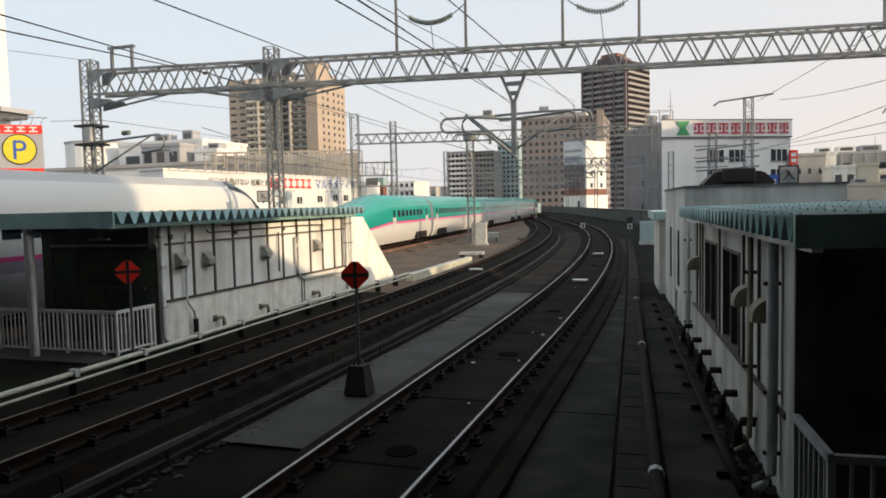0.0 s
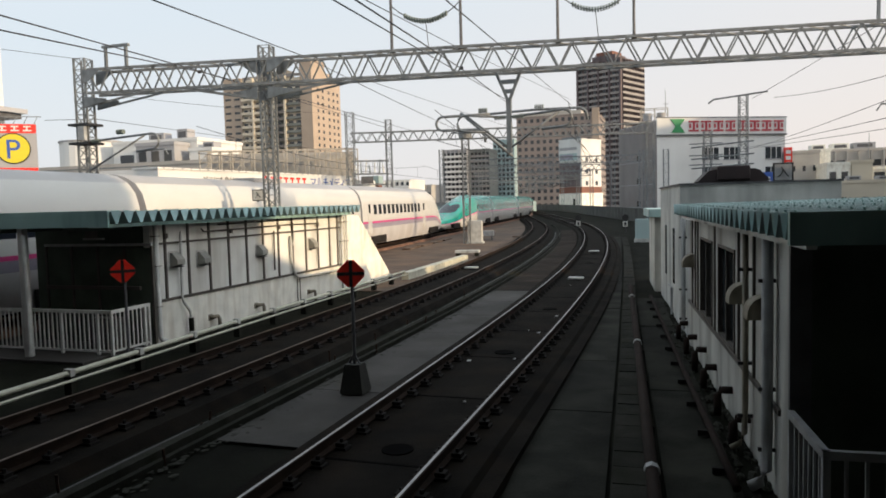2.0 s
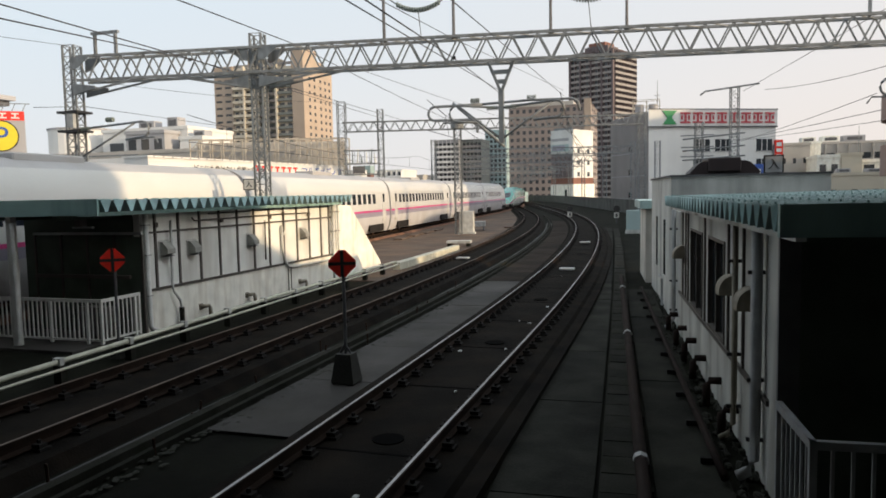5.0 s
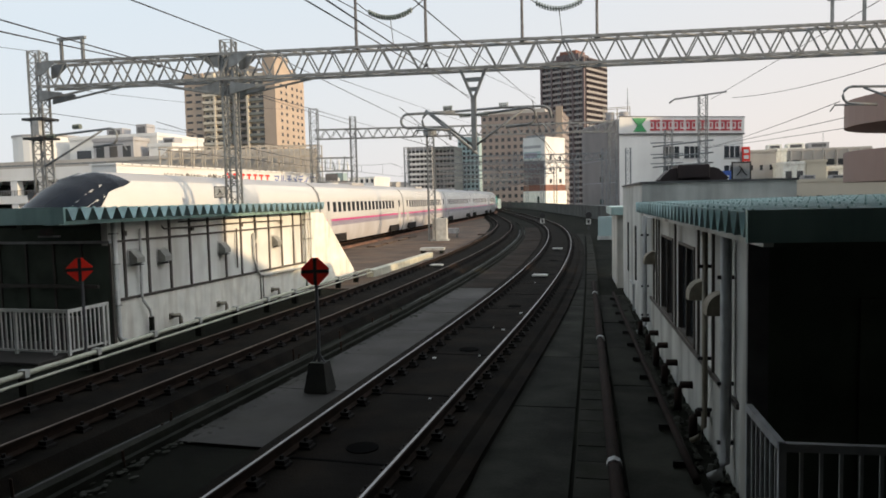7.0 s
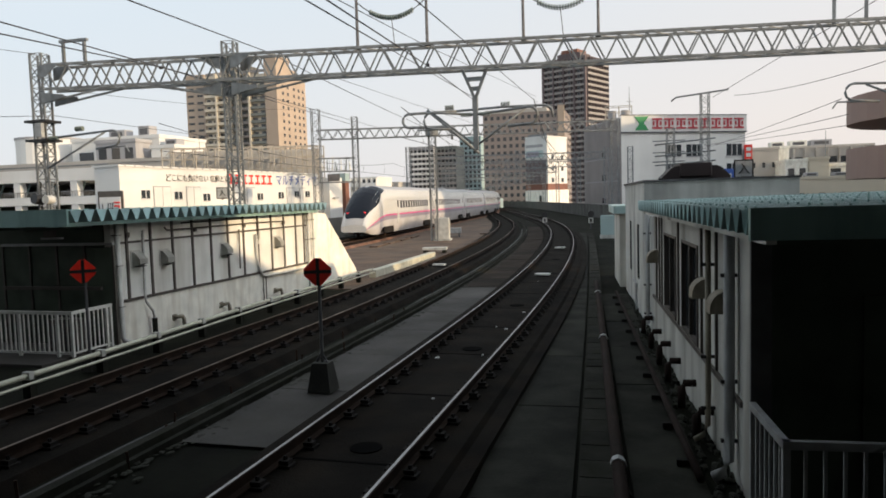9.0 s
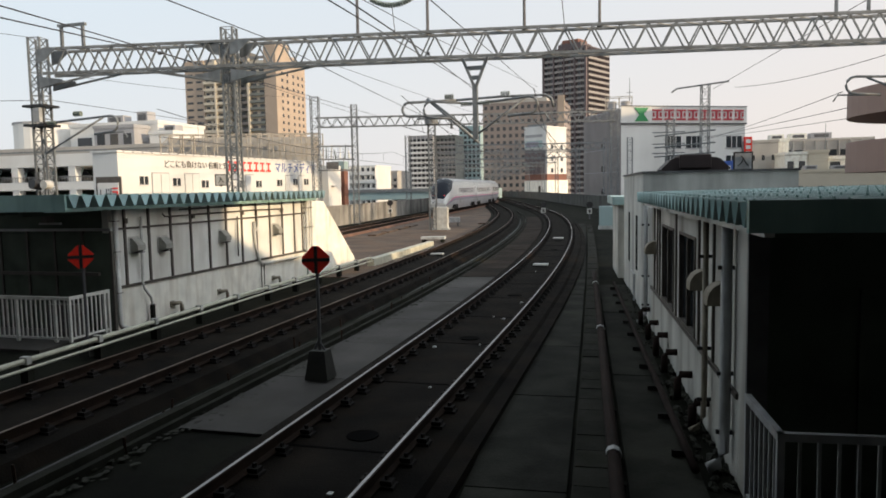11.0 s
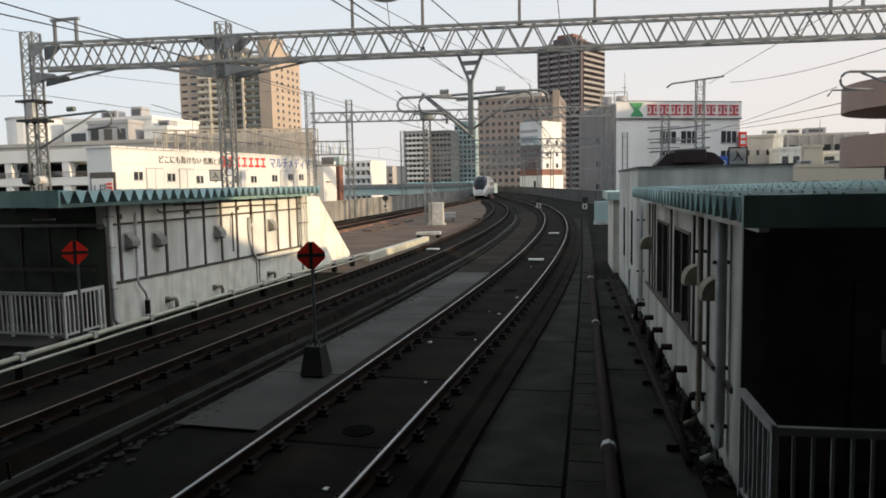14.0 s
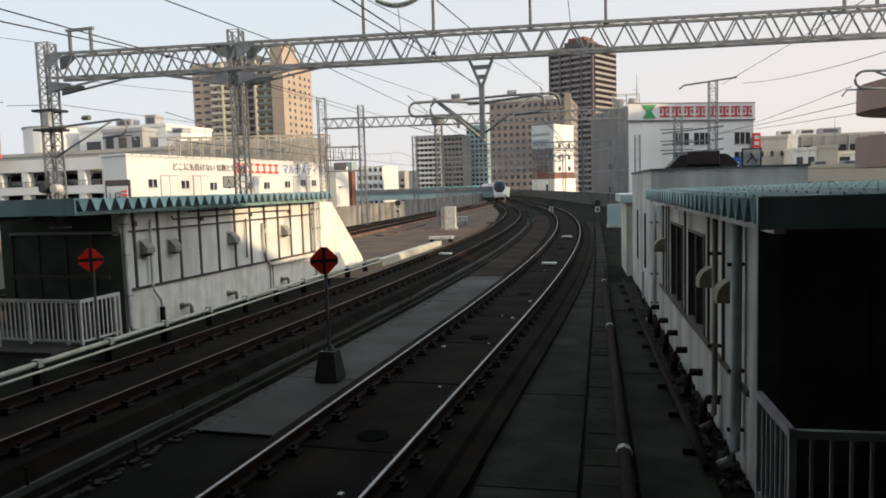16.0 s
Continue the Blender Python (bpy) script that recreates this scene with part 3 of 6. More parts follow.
for k in range(5):
    part("grille_slat", one(-12.7, -12.05, 12.885, 12.9, -0.2 + .11 * k, -0.15 + .11 * k), M_STEELD, acu)

# white guide pipe on short posts along the far platform edge
gp = thing("pipe_rail", "low cream pipe rail on short posts", "pipe rail")
def gx(yv):
    return -10.1 - 0.045 * (yv - 10) if yv < 18 else -10.46 - 0.02 * (yv - 18)
part("pipe", tube(B(), [(gx(v), v, 0.02) for v in (3.0, 6, 9, 12, 15, 18, 21, 24, 27.5)], 0.048), M_TUBE, gp, smooth=True)
part("pipe", tube(B(), [(gx(v) + .1, v, -0.1) for v in (3.0, 6, 9, 12, 15, 18, 21, 24, 27.5)], 0.028), M_TUBE, gp, smooth=True)
for k in range(5):
    part("edge_beam", one(gx(28 + 1.9 * k) - .16, gx(28 + 1.9 * k) + .16, 27.6 + 1.9 * k, 29.47 + 1.9 * k, -.36, -.02, None, .02), M_TUBE, gp, "pale cream concrete edge beam")
v = 4.3
while v < 27.6:
    part("post", one(gx(v) - .06, gx(v) + .1, v - .07, v + .07, -0.36, -0.04), M_TROUGH, gp)
    part("clamp", one(gx(v) - .075, gx(v) + .075, v - .05, v + .05, -0.05, 0.09), M_STEELW, gp)
    v += 1.8

# ---- hut beside the near platform, its own frame along the wall ----
RH = pose(1.02, 7.85, 0, 0, 0, 5.03)
hr = thing("hut", "grimy white hut with green folded roof and dark windows", "hut", at=RH)
part("plinth_wall", one(0, .18, 0, 8.3, -0.36, 0.6), M_GRIME, hr, "stained cream rendered plinth")
edges = [0.0, 0.25, 1.37, 2.0, 2.73, 4.23, 4.91, 6.46, 7.2, 7.7, 8.3]
for a, b in zip(edges, edges[1:]):
    if (a, b) in ((2.73, 4.23), (4.91, 6.46)):
        part("wall_panel", one(.01, .16, a, b, 2.06, 2.42), M_GRIME, hr)
        w = part("window", one(.06, .1, a + .04, b - .04, 0.66, 2.02), M_GLASS, hr, "dark dusty window pane")
        part("window_frame", one(.0, .12, a + (b - a) / 2 - .025, a + (b - a) / 2 + .025, 0.64, 2.04), M_BATTEN, w)
        for z in (0.62, 2.02):
            part("window_frame", one(-.01, .13, a, b, z, z + .045), M_BATTEN, w)
        for yy in (a, b - .045):
            part("window_frame", one(-.01, .13, yy, yy + .045, 0.665, 2.02), M_BATTEN, w)
    else:
        part("wall_panel", one(.01, .16, a + .01, b - .01, 0.62, 2.42), M_GRIME, hr)
for a in (1.37, 2.0, 2.4, 4.57, 6.8, 7.2, 7.7):
    part("batten", one(-.02, .02, a - .03, a + .03, 0.62, 2.42), M_BATTEN, hr)
part("sill_strip", one(-.03, .01, 0, 8.3, 0.56, 0.62), M_BATTEN, hr)
part("corner_panel", one(0, .17, -.34, -.005, -0.36, 2.42), M_GRIME, hr, "grimy white corner return")
part("corner_post", one(-.012, .18, -.40, -.343, -0.36, 2.42), M_STEELD, hr)
part("recess_wall", one(.2, 4.2, -.1, .0, -0.36, 2.42), M_DARKIN, hr, "green boarded wall, deep shade in its colour")
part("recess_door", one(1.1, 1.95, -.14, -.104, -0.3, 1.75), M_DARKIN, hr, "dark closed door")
part("notice", one(1.35, 1.58, -.155, -.142, 0.95, 1.3), M_PIPE, hr, "pale notice on the dark door")
part("back_wall", one(4.0, 4.2, 0, 8.3, -0.36, 2.42), M_GRIME, hr)
part("far_wall", one(.18, 4.0, 8.1, 8.3, -0.36, 2.42), M_GRIME, hr)
folded_roof(hr, -.32, 4.6, -1.72, 8.25, 2.66, 0.2, 0.33, 0.06)
part("fascia", one(-.34, 4.6, -1.8, -1.735, 2.42, 2.68), M_DGREEN, hr, "dark green steel fascia")
part("eave_board", one(-.2, -.12, -1.7, 8.2, 2.38, 2.44), M_GRIME, hr, "pale eave board under the roof edge")
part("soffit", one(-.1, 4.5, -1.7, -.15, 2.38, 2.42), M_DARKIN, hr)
for yy, r_, m_ in ((.26, .06, M_PIPE), (1.48, .036, M_HOOD), (8.75, .05, M_PIPE)):
    part("downpipe", tube(B(), [(-.08, yy, 2.45), (-.08, yy, 0.3), (-.09, yy, -0.1), (-.16, yy - .05, -0.22), (-.26, yy - .08, -0.26)], r_), m_, hr, "grey drain pipe on brackets", smooth=True)
    for z in (0.1, 0.75, 1.9):
        part("bracket", one(-.17, 0, yy - .02, yy + .02, z, z + .04), M_BLACK, hr)
hood_vent(hr, 0, 2.12, 1.42, .28, .26, .19, -1)
hood_vent(hr, 0, .88, 1.42, .28, .26, .19, -1)
hood_vent(hr, 0, 7.6, 1.38, .3, .27, .22, -1)
fr = thing("fence", "pale grey picket fence at the hut doorway", "fence", "fences", at=RH)
railing(fr, [(0.0, -.42), (0.0, -1.53), (3.2, -1.53)], -0.36, 0.74, 0.15, M_PIPE)
part("floor_slab", one(.02, 4.0, -1.6, -.14, -0.36, -0.32), M_SLAB, fr)
# taller concrete block behind it
cb = thing("utility_block", "weathered grey concrete utility block", "utility building", at=RH)
part("wall", one(0.0, 3.5, 10.2, 16.6, -0.36, 3.08), M_PALE, cb, "streaked concrete walls")
part("low_wall", one(0.02, 3.0, 8.32, 10.18, -0.36, 2.3), M_PALE, cb)
part("coping", one(-.04, 3.54, 10.16, 16.64, 3.08, 3.13), M_STEELD, cb)
for yy in (11.9, 14.4):
    part("window", one(-.02, .03, yy - .2, yy + .2, 0.55, 2.0), M_GLASS, cb, "narrow dark window")
part("wall_pipe", tube(B(), [(-.06, 13, 0.4), (-.06, 12, 0.4), (-.06, 12, -0.3)], 0.03), M_PIPE, cb)
kb = thing("kiosk", "small hut with turquoise roof edge by the track", "kiosk", at=RH)
part("body", one(-.15, 1.4, 17.3, 20.5, -0.36, 2.15), M_GRIME, kb)
part("roof", one(-.35, 1.6, 17.1, 20.7, 2.15, 2.42), M_GREEN, kb)
bx = thing("cabinet", "pale blue steel equipment cabinet", "cabinet", at=pose(-2.2, 53, 0))
part("body", one(-.5, .5, -.3, .3, -0.1, 1.3, None, .02), M_BTEAL, bx)
part("plinth", one(-.55, .55, -.35, .35, -0.36, -0.1), M_PALE, bx)

# ---- signals: red diamonds with a black cross ----
def signal(x, y, zc, tilt, label, bs=1.0):
    t = thing("track_sign", label, "railway sign", "track signs", at=pose(x, y, -0.3))
    bm = B()
    b0 = [(u * bs, v * bs) for u, v in ((-.205, -.19), (.205, -.19), (.205, .19), (-.205, .19))]
    lo = [bm.verts.new((u, v, 0)) for u, v in b0]; hi = [bm.verts.new((u * .66, v * .66, .48 * bs)) for u, v in b0]
    for k in range(4):
        bm.faces.new((lo[k], lo[(k + 1) % 4], hi[(k + 1) % 4], hi[k]))
    bm.faces.new(list(reversed(lo))); bm.faces.new(hi)
    part("base_block", bm, M_BASE, t, "dark tarred concrete block")
    part("foot", rod(rod(B(), (-.1 * bs, 0, .47 * bs), (0, 0, .66 * bs), .022), (.1 * bs, 0, .47 * bs), (0, 0, .62 * bs), .02), M_STEELD, t)
    part("pole", rod(B(), (0, 0, .4 * bs), (0, 0, zc + .3), .028, 8), M_STEELD, t)
    m = pose(0, -.04, zc + .3, 0, 0, tilt)
    r = .225
    octa = [(-r, -.05), (-.05, -r), (.05, -r), (r, -.05), (r, .05), (.05, r), (-.05, r), (-r, .05)]
    bm = prism(B(), octa, -.012, .012); bm.transform(m)
    pl = part("plate", bm, M_RED, t, "red diamond plate")
    bm = one(-.028, .028, -.02, -.0125, -r, r); box(bm, -r, -.0285, -.02, -.0125, -.028, .028); box(bm, .0285, r, -.02, -.0125, -.028, .028); bm.transform(m)
    part("cross", bm, M_BLACK, pl, "black painted cross")
    return t
signal(-5.1, 10.75, 1.69, 22, "red diamond sign with black cross between tracks")
signal(-10.33, 11.4, 1.64, 40, "red diamond sign with black cross beside fence", .62)

# rail fasteners
def fasteners(tr, line, y0, y1, yfar):
    bm = one(-.2, .2, -.085, .085, -.205, -.165)
    box(bm, -.17, -.05, -.06, .06, -.165, -.115); box(bm, .05, .17, -.06, .06, -.165, -.115)
    rod(bm, (-.11, 0, -.115), (-.11, 0, -.07), .025, 5); rod(bm, (.11, 0, -.115), (.11, 0, -.07), .025, 5)
    me = bpy.data.meshes.new("rail_fastener"); bm.to_mesh(me); bm.free(); me.materials.append(M_UNDER)
    far = B()
    y = y0
    while y < yfar:
        s = line.s_of_y(y)
        for side in (-.7525, .7525):
            q = line.off(s, side); h = line.at(s)[2]
            if y < y1:
                o = new("rail_fastener", me); o.parent = tr
                o.matrix_basis = Matrix.Translation(q) @ Matrix.Rotation(h, 4, 'Z')
            else:
                box(far, -.2, .2, -.085, .085, -.205, -.12, Matrix.Translation(q) @ Matrix.Rotation(h, 4, 'Z'))
        y += .625
    tagged(part("rail_fasteners", far, M_UNDER, tr), kind="stuff")
fasteners(track_r, LINE_R, 3.5, 42, 100)
fasteners(track_m, LINE_M, 3.5, 46, 100)
fasteners(track_t, LINE_T, 34, 90, 110)
# grit and moss that has crept over the walkway's edge
random.seed(5)
grit = B()
for k in range(700):
    yy = 5 + 40 * random.random() ** 1.5; sz = random.uniform(.012, .05)
    q = LINE_R.off(LINE_R.s_of_y(yy), -2.66 + abs(random.gauss(0, .12)) * (1 if random.random() < .7 else -1.5), -.325)
    bmesh.ops.create_icosphere(grit, subdivisions=1, radius=sz, matrix=Matrix.Translation(q) @ Matrix.Rotation(random.random() * 6, 4, 'Z') @ Matrix.Diagonal((1.6, 1.0, .25, 1)))
tagged(part("grit", grit, M_MOSS), "dark grit and moss along the walkway edge", "grit", kind="stuff")
# moss and debris along the foot of the near hut, with pipe brackets
random.seed(7)
ms = tagged(part("moss", B(), M_MOSS), "dark moss and litter along the hut foot", "moss", kind="stuff")
bm = B()
for k in range(260):
    yy = random.uniform(-.2, 15); s = random.uniform(.02, .06) * (1.5 if random.random() < .15 else 1)
    q = RH @ Vector((-random.random() ** 2 * .35 - .02, yy, -0.34))
    bmesh.ops.create_icosphere(bm, subdivisions=1, radius=s, matrix=Matrix.Translation(q) @ Matrix.Diagonal((1.0, 1.5, .8, 1)) @ Matrix.Rotation(random.random() * 6, 4, 'X'))
for v in bm.verts:
    v.co += Vector((random.uniform(-.02, .02), random.uniform(-.02, .02), random.uniform(-.01, .02)))
bm.to_mesh(ms.data); bm.free()
for k, (yy, zz) in enumerate(((1.6, -.12), (2.9, -.1), (4.4, -.12), (5.6, -.08), (7.0, -.12), (8.6, -.12))):
    sp = tube(B(), [RH @ Vector((.0, yy, zz + .16)), RH @ Vector((-.16, yy, zz + .16)), RH @ Vector((-.2, yy, zz + .1)), RH @ Vector((-.2, yy, -.3))], .055)
    w = part("wall_spout", sp, M_RPIPE, None, smooth=True)
    w.parent = hr; w.matrix_parent_inverse = RH.inverted()
lp = thing("pipe", "dark service pipe along the hut foot", "pipe", at=RH)
part("pipe", tube(B(), [(-.42, v * 1.0, -.22) for v in range(0, 16)], .045), M_RPIPE, lp, smooth=True)
for k in range(11):
    part("clip", one(-.58, -.36, .6 + 1.35 * k, .66 + 1.35 * k, -.31, -.24), M_UNDER, lp)
for y_ in np.arange(4.6, 40, 2.9):
    s_ = LINE_R.s_of_y(float(y_))
    tj = thing("slab_joint", "dark tar joint across the track slab", "joint", "slab joints")
    part("seam", sweep(B(), LINE_R, s_, s_ + .05, rect(-.68, .68, -.2, -.196), .05), M_TAR, tj)
    if int(y_) % 2:
        part("drain_cover", tube(B(), [LINE_R.off(s_ + .5, .05, -.2), LINE_R.off(s_ + .5, .05, -.188)], .2, 16), M_TAR, tj, "round black drain cover")
# small white markers and litter on the deck
for x, y, z in ((LINE_R.off(LINE_R.s_of_y(27), 0, 0).x, 27, -.19), (LINE_R.off(LINE_R.s_of_y(41), 0, 0).x, 41, -.19), (LINE_M.off(LINE_M.s_of_y(31), -.2, 0).x, 31, -.19)):
    tb = thing("track_beacon", "small white plate between the rails", "track marker", "beacons", at=pose(x, y, z))
    part("plate", one(-.28, .28, -.18, .18, .02, .09, None, .01), M_STEELW, tb)
    part("bracket", one(-.1, .1, -.1, .1, -.02, .02), M_UNDER, tb)
lt = B()
for k in range(28):
    y_ = random.uniform(4.5, 30); s_ = random.uniform(.012, .035)
    x_ = random.uniform(-7.2, -1.8)
    box(lt, x_ - s_, x_ + s_, y_ - s_ * 1.3, y_ + s_ * 1.3, -.199, -.18) if abs(x_ - LINE_R.off(LINE_R.s_of_y(y_), 0).x) < .6 else None
tagged(part("litter", lt, M_PALE), "scattered pale stones on the track slab", "litter", kind="stuff")

# dwarf signals and low cabinets out on the deck
def dwarf_signal(x, y, h):
    t = thing("dwarf_signal", "small black lamp head on a thin pole", "signal", "dwarf signals", at=pose(x, y, -.34, 0, 0, 8))
    part("pole", rod(B(), (0, 0, 0), (0, 0, h), .06, 6), M_STEELD, t)
    part("lamp_head", tube(B(), [(0, -.15, h + .25), (0, .12, h + .25)], .3, 14), M_BLACK, t, "round black lamp head")
    part("number_box", one(-.22, .22, -.12, -.04, h * .45, h * .45 + .5), M_STEELW, t, "white plate with a dark bar")
    part("bar", one(-.1, .1, -.135, -.122, h * .45 + .1, h * .45 + .4), M_BLACK, t)
for x, y, h in ((-24.9, 70.5, 1.5), (-9.35, 73.5, 1.0), (-4.4, 68.6, 1.1)):
    dwarf_signal(x, y, h)
bn_ = thing("equipment_bench", "low grey concrete equipment box on feet", "equipment box", at=pose(-11.6, 40.3, -.34, 0, 0, 8))
part("slab", one(-.7, .7, -.35, .35, .2, .34), M_PALE, bn_)
for sx in (-.55, .55):
    part("foot", one(sx - .1, sx + .1, -.3, .3, 0, .2), M_TROUGH, bn_)
bo = thing("equipment_box", "low grey steel box beside the cabinet", "equipment box", at=pose(-14.9, 57.2, -.34, 0, 0, 10))
part("body", one(-.7, .7, -.4, .4, .35, .75), M_PIPE, bo)
for sx in (-.55, .55):
    part("leg", one(sx - .05, sx + .05, -.3, .3, 0, .35), M_STEELD, bo)
for k, (x, y) in enumerate(((-17.6, 47), (-17.9, 50.5), (-18.2, 54), (-18.5, 57.5), (-13.2, 62), (-12.2, 66), (-9.9, 47))):
    sl = thing("trough_lid", "loose pale concrete trough lids beside the track", "trough lid", "trough lids", at=pose(x, y, -.33, 0, 0, 6))
    part("lid", one(-.3, .3, -1.5, 1.5, 0, .1), M_LAND, sl)

# ledges and cables between the tracks
tagged(part("kerb", sweep(B(), LINE_M, 20, 120, rect(2.02, 2.1, -0.36, -0.26), 1.5), M_TROUGH), "second low kerb beside the walkway slabs", "kerb", kind="structure")
for dd, zz, r_ in ((1.55, -.325, .02), (1.62, -.325, .015), (2.0, -.33, .018)):
    cbl = thing("cable", "thin dark cable lying on the deck", "cable", "deck cables")
    part("cable_run", tube(B(), [LINE_M.off(s, dd + .02 * math.sin(s * 1.3) + .02 * math.sin(s * .31), zz) for s in np.arange(24, 100, 1.0)], r_, 5), M_BLACK, cbl)
random.seed(11)
for k in range(14):
    yy = random.uniform(6, 34); q = LINE_M.off(LINE_M.s_of_y(yy), random.uniform(1.5, 2.1), -.35)
    w_ = thing("post", "short rusty stake beside the kerb", "stake", "stakes", at=pose(q.x, q.y, -.36, random.uniform(-5, 5), random.uniform(-5, 5), 0))
    part("stake", rod(B(), (0, 0, 0), (0, 0, random.uniform(.12, .3)), .018, 5), M_RUST, w_)

# ---- lattice masts and gantries ----
def lattice_mast(name, x, y, z0, z1, w, label, turn=0.0, mat_=None, bay=None, at_top=True):
    """A square lattice mast: four angle legs and zigzag lacing on each side."""
    mat_ = mat_ or M_STEEL
    t = thing(name, label, "mast", "catenary masts", at=pose(x, y, z0, 0, 0, turn))
    h = z1 - z0; a = w / 2; bay = bay or w * .9
    for sx in (-1, 1):
        for sy in (-1, 1):
            part("leg", one(sx * a - .035, sx * a + .035, sy * a - .035, sy * a + .035, 0, h), mat_, t)
    n = max(2, int(h / bay))
    for face in range(4):
        bm = B()
        m = pose(0, 0, 0, 0, 0, 90 * face)
        for k in range(n):
            za, zb = h * k / n, h * (k + 1) / n
            xa, xb = (-a, a) if k % 2 else (a, -a)
            rod(bm, m @ Vector((xa, -a, za)), m @ Vector((xb, -a, zb)), .022, 4)
            rod(bm, m @ Vector((-a, -a, zb)), m @ Vector((a, -a, zb)), .016, 4)
        tagged(part("lacing", bm, mat_, t), kind="stuff")
    return t

def truss_beam(name, p0, p1, depth, width, panels, label, mat_=None, chord=.05):
    """A horizontal lattice girder from p0 to p1 (their top level), two side faces with zigzag bars."""
    mat_ = mat_ or M_STEEL
    p0, p1 = Vector(p0), Vector(p1)
    L = (p1 - p0).length
    m = Matrix.Translation(p0) @ (p1 - p0).to_track_quat('X', 'Z').to_matrix().to_4x4()
    t = thing(name, label, "gantry", "gantries", at=m)
    for sy in (-1, 1):
        for z in (0, -depth):
            part("chord", one(0, L, sy * width / 2 - chord, sy * width / 2 + chord, z - chord, z + chord), mat_, t)
        for k in range(panels):
            xa, xb = L * k / panels, L * (k + 1) / panels
            xm = (xa + xb) / 2
            bm = rod(B(), (xa, sy * width / 2, 0), (xm, sy * width / 2, -depth), .036, 4)
            rod(bm, (xm, sy * width / 2, -depth), (xb, sy * width / 2, 0), .036, 4)
            part("web_bar", bm, mat_, t)
    bm = B()
    for k in range(panels):
        xa, xb = L * k / panels, L * (k + 1) / panels
        for z in (0, -depth):
            rod(bm, (xa, -width / 2, z), (xb, width / 2, z), .02, 4)
    tagged(part("cross_bracing", bm, mat_, t), kind="stuff")
    return t

G0, G1 = Vector((-22.4, 23.6, 8.5)), Vector((13.5, 29.05, 8.5))
def gan(f, dz=0.0, dy=0.0):
    q = G0.lerp(G1, f); return Vector((q.x, q.y + dy, q.z + dz))
GT = math.degrees(math.atan2(G1.y - G0.y, G1.x - G0.x))
gantry = truss_beam("gantry", G0, G1, 0.93, 0.7, 38, "long grey lattice steel gantry across the tracks")
def gy(x):
    return G0.y + (x - G0.x) * (G1.y - G0.y) / (G1.x - G0.x)
mast_left = lattice_mast("mast", -22.82, gy(-22.82), -0.4, 9.0, .48, "grey lattice steel mast under a gantry", GT)
mast_mid = lattice_mast("mast", -15.05, gy(-15.05), -0.4, 9.05, .44, "grey lattice steel mast behind the hut", GT)
lattice_mast("mast", 13.6, gy(13.6), -0.4, 9.0, .62, "grey lattice steel mast under a gantry", GT)
# haunches under the girder at its two masts
hb = thing("haunch", "grey steel knee braces under the gantry", "brace")
for x0, s in ((-22.56, 1), (-14.85, 1), (-15.25, -1)):
    for dy in (-.35, .35):
        x1 = x0 + s * 2.9
        part("brace", rod(B(), (x0, gy(x0) + dy, 7.02), (x1, gy(x1) + dy, 7.55), .05, 4), M_STEEL, hb)
        part("gusset", prism(B(), [(x0, 7.45), (x0 + s * 1.1, 7.3), (x0 + s * 1.1, 7.2), (x0, 7.0)], gy(x0) + dy - .015, gy(x0) + dy + .015), M_STEEL, hb)
        part("gusset", prism(B(), [(x0, 8.5), (x0 + s * .9, 8.5), (x0 + s * .3, 8.05), (x0, 7.98)], gy(x0) + dy - .015, gy(x0) + dy + .015), M_STEEL, hb)
# V-shaped drop post carrying the arms of two tracks
vp = thing("drop_post", "grey steel drop post hanging from the gantry", "drop post")
XV = -5.8
for s in (-1, 1):
    part("leg", rod(B(), (XV + s * .48, gy(XV), 7.6), (XV, gy(XV), 6.45), .07, 4), M_STEEL, vp)
part("shaft", one(XV - .09, XV + .09, gy(XV) - .09, gy(XV) + .09, 4.6, 6.6), M_STEEL, vp)
for z in (7.2, 6.85):
    part("plate", one(XV - .3 * (z - 6.3), XV + .3 * (z - 6.3), gy(XV) - .02, gy(XV) + .02, z - .08, z + .08), M_STEEL, vp)

def arm(x, y, z, reach, mast):
    """A pipe cantilever arm with a round end, a brace, insulators and a steady arm, fixed to its mast."""
    s = 1 if reach > 0 else -1
    R = abs(reach)
    pts = [(x, y, z + .55), (x + s * (R - .3), y, z + .72)] + [(x + s * (R - .3 + .3 * math.sin(k * math.pi / 6)), y, z + .42 + .3 * math.cos(k * math.pi / 6)) for k in range(1, 7)] + [(x + s * (R - 1.1), y, z + .05)]
    t = part("catenary_arm", tube(B(), pts, .045), M_STEEL, None, "grey pipe cantilever arm with insulators", smooth=True)
    t.parent = mast
    t.matrix_parent_inverse = mast.matrix_basis.inverted()
    part("brace_tube", tube(B(), [(x, y, z - .6), (x + s * R * .8, y, z + .66)], .04), M_STEEL, t, smooth=True)
    for k in range(6):
        part("insulator_disc", tube(B(), [(x + s * (.16 + .07 * k), y, z + .56), (x + s * (.19 + .07 * k), y, z + .562)], .085), M_INS, t)
    for k in range(5):
        part("insulator_disc", tube(B(), [(x + s * (R * .42 + .07 * k), y, z + .86), (x + s * (R * .42 + .03 + .07 * k), y, z + .86)], .1), M_INS, t)
    part("steady_arm", tube(B(), [(x + s * (R - 1.1), y, z + .05), (x + s * (R + .25), y, z + .1), (x + s * (R + .4), y, z - .12)], .03), M_STEEL, t)
    return t
arm(-22.5, gy(-22.4) - .3, 5.1, 3.4, mast_left)
arm(XV, gy(XV), 5.35, 2.3, vp)
arm(XV, gy(XV), 5.35, -2.0, vp)
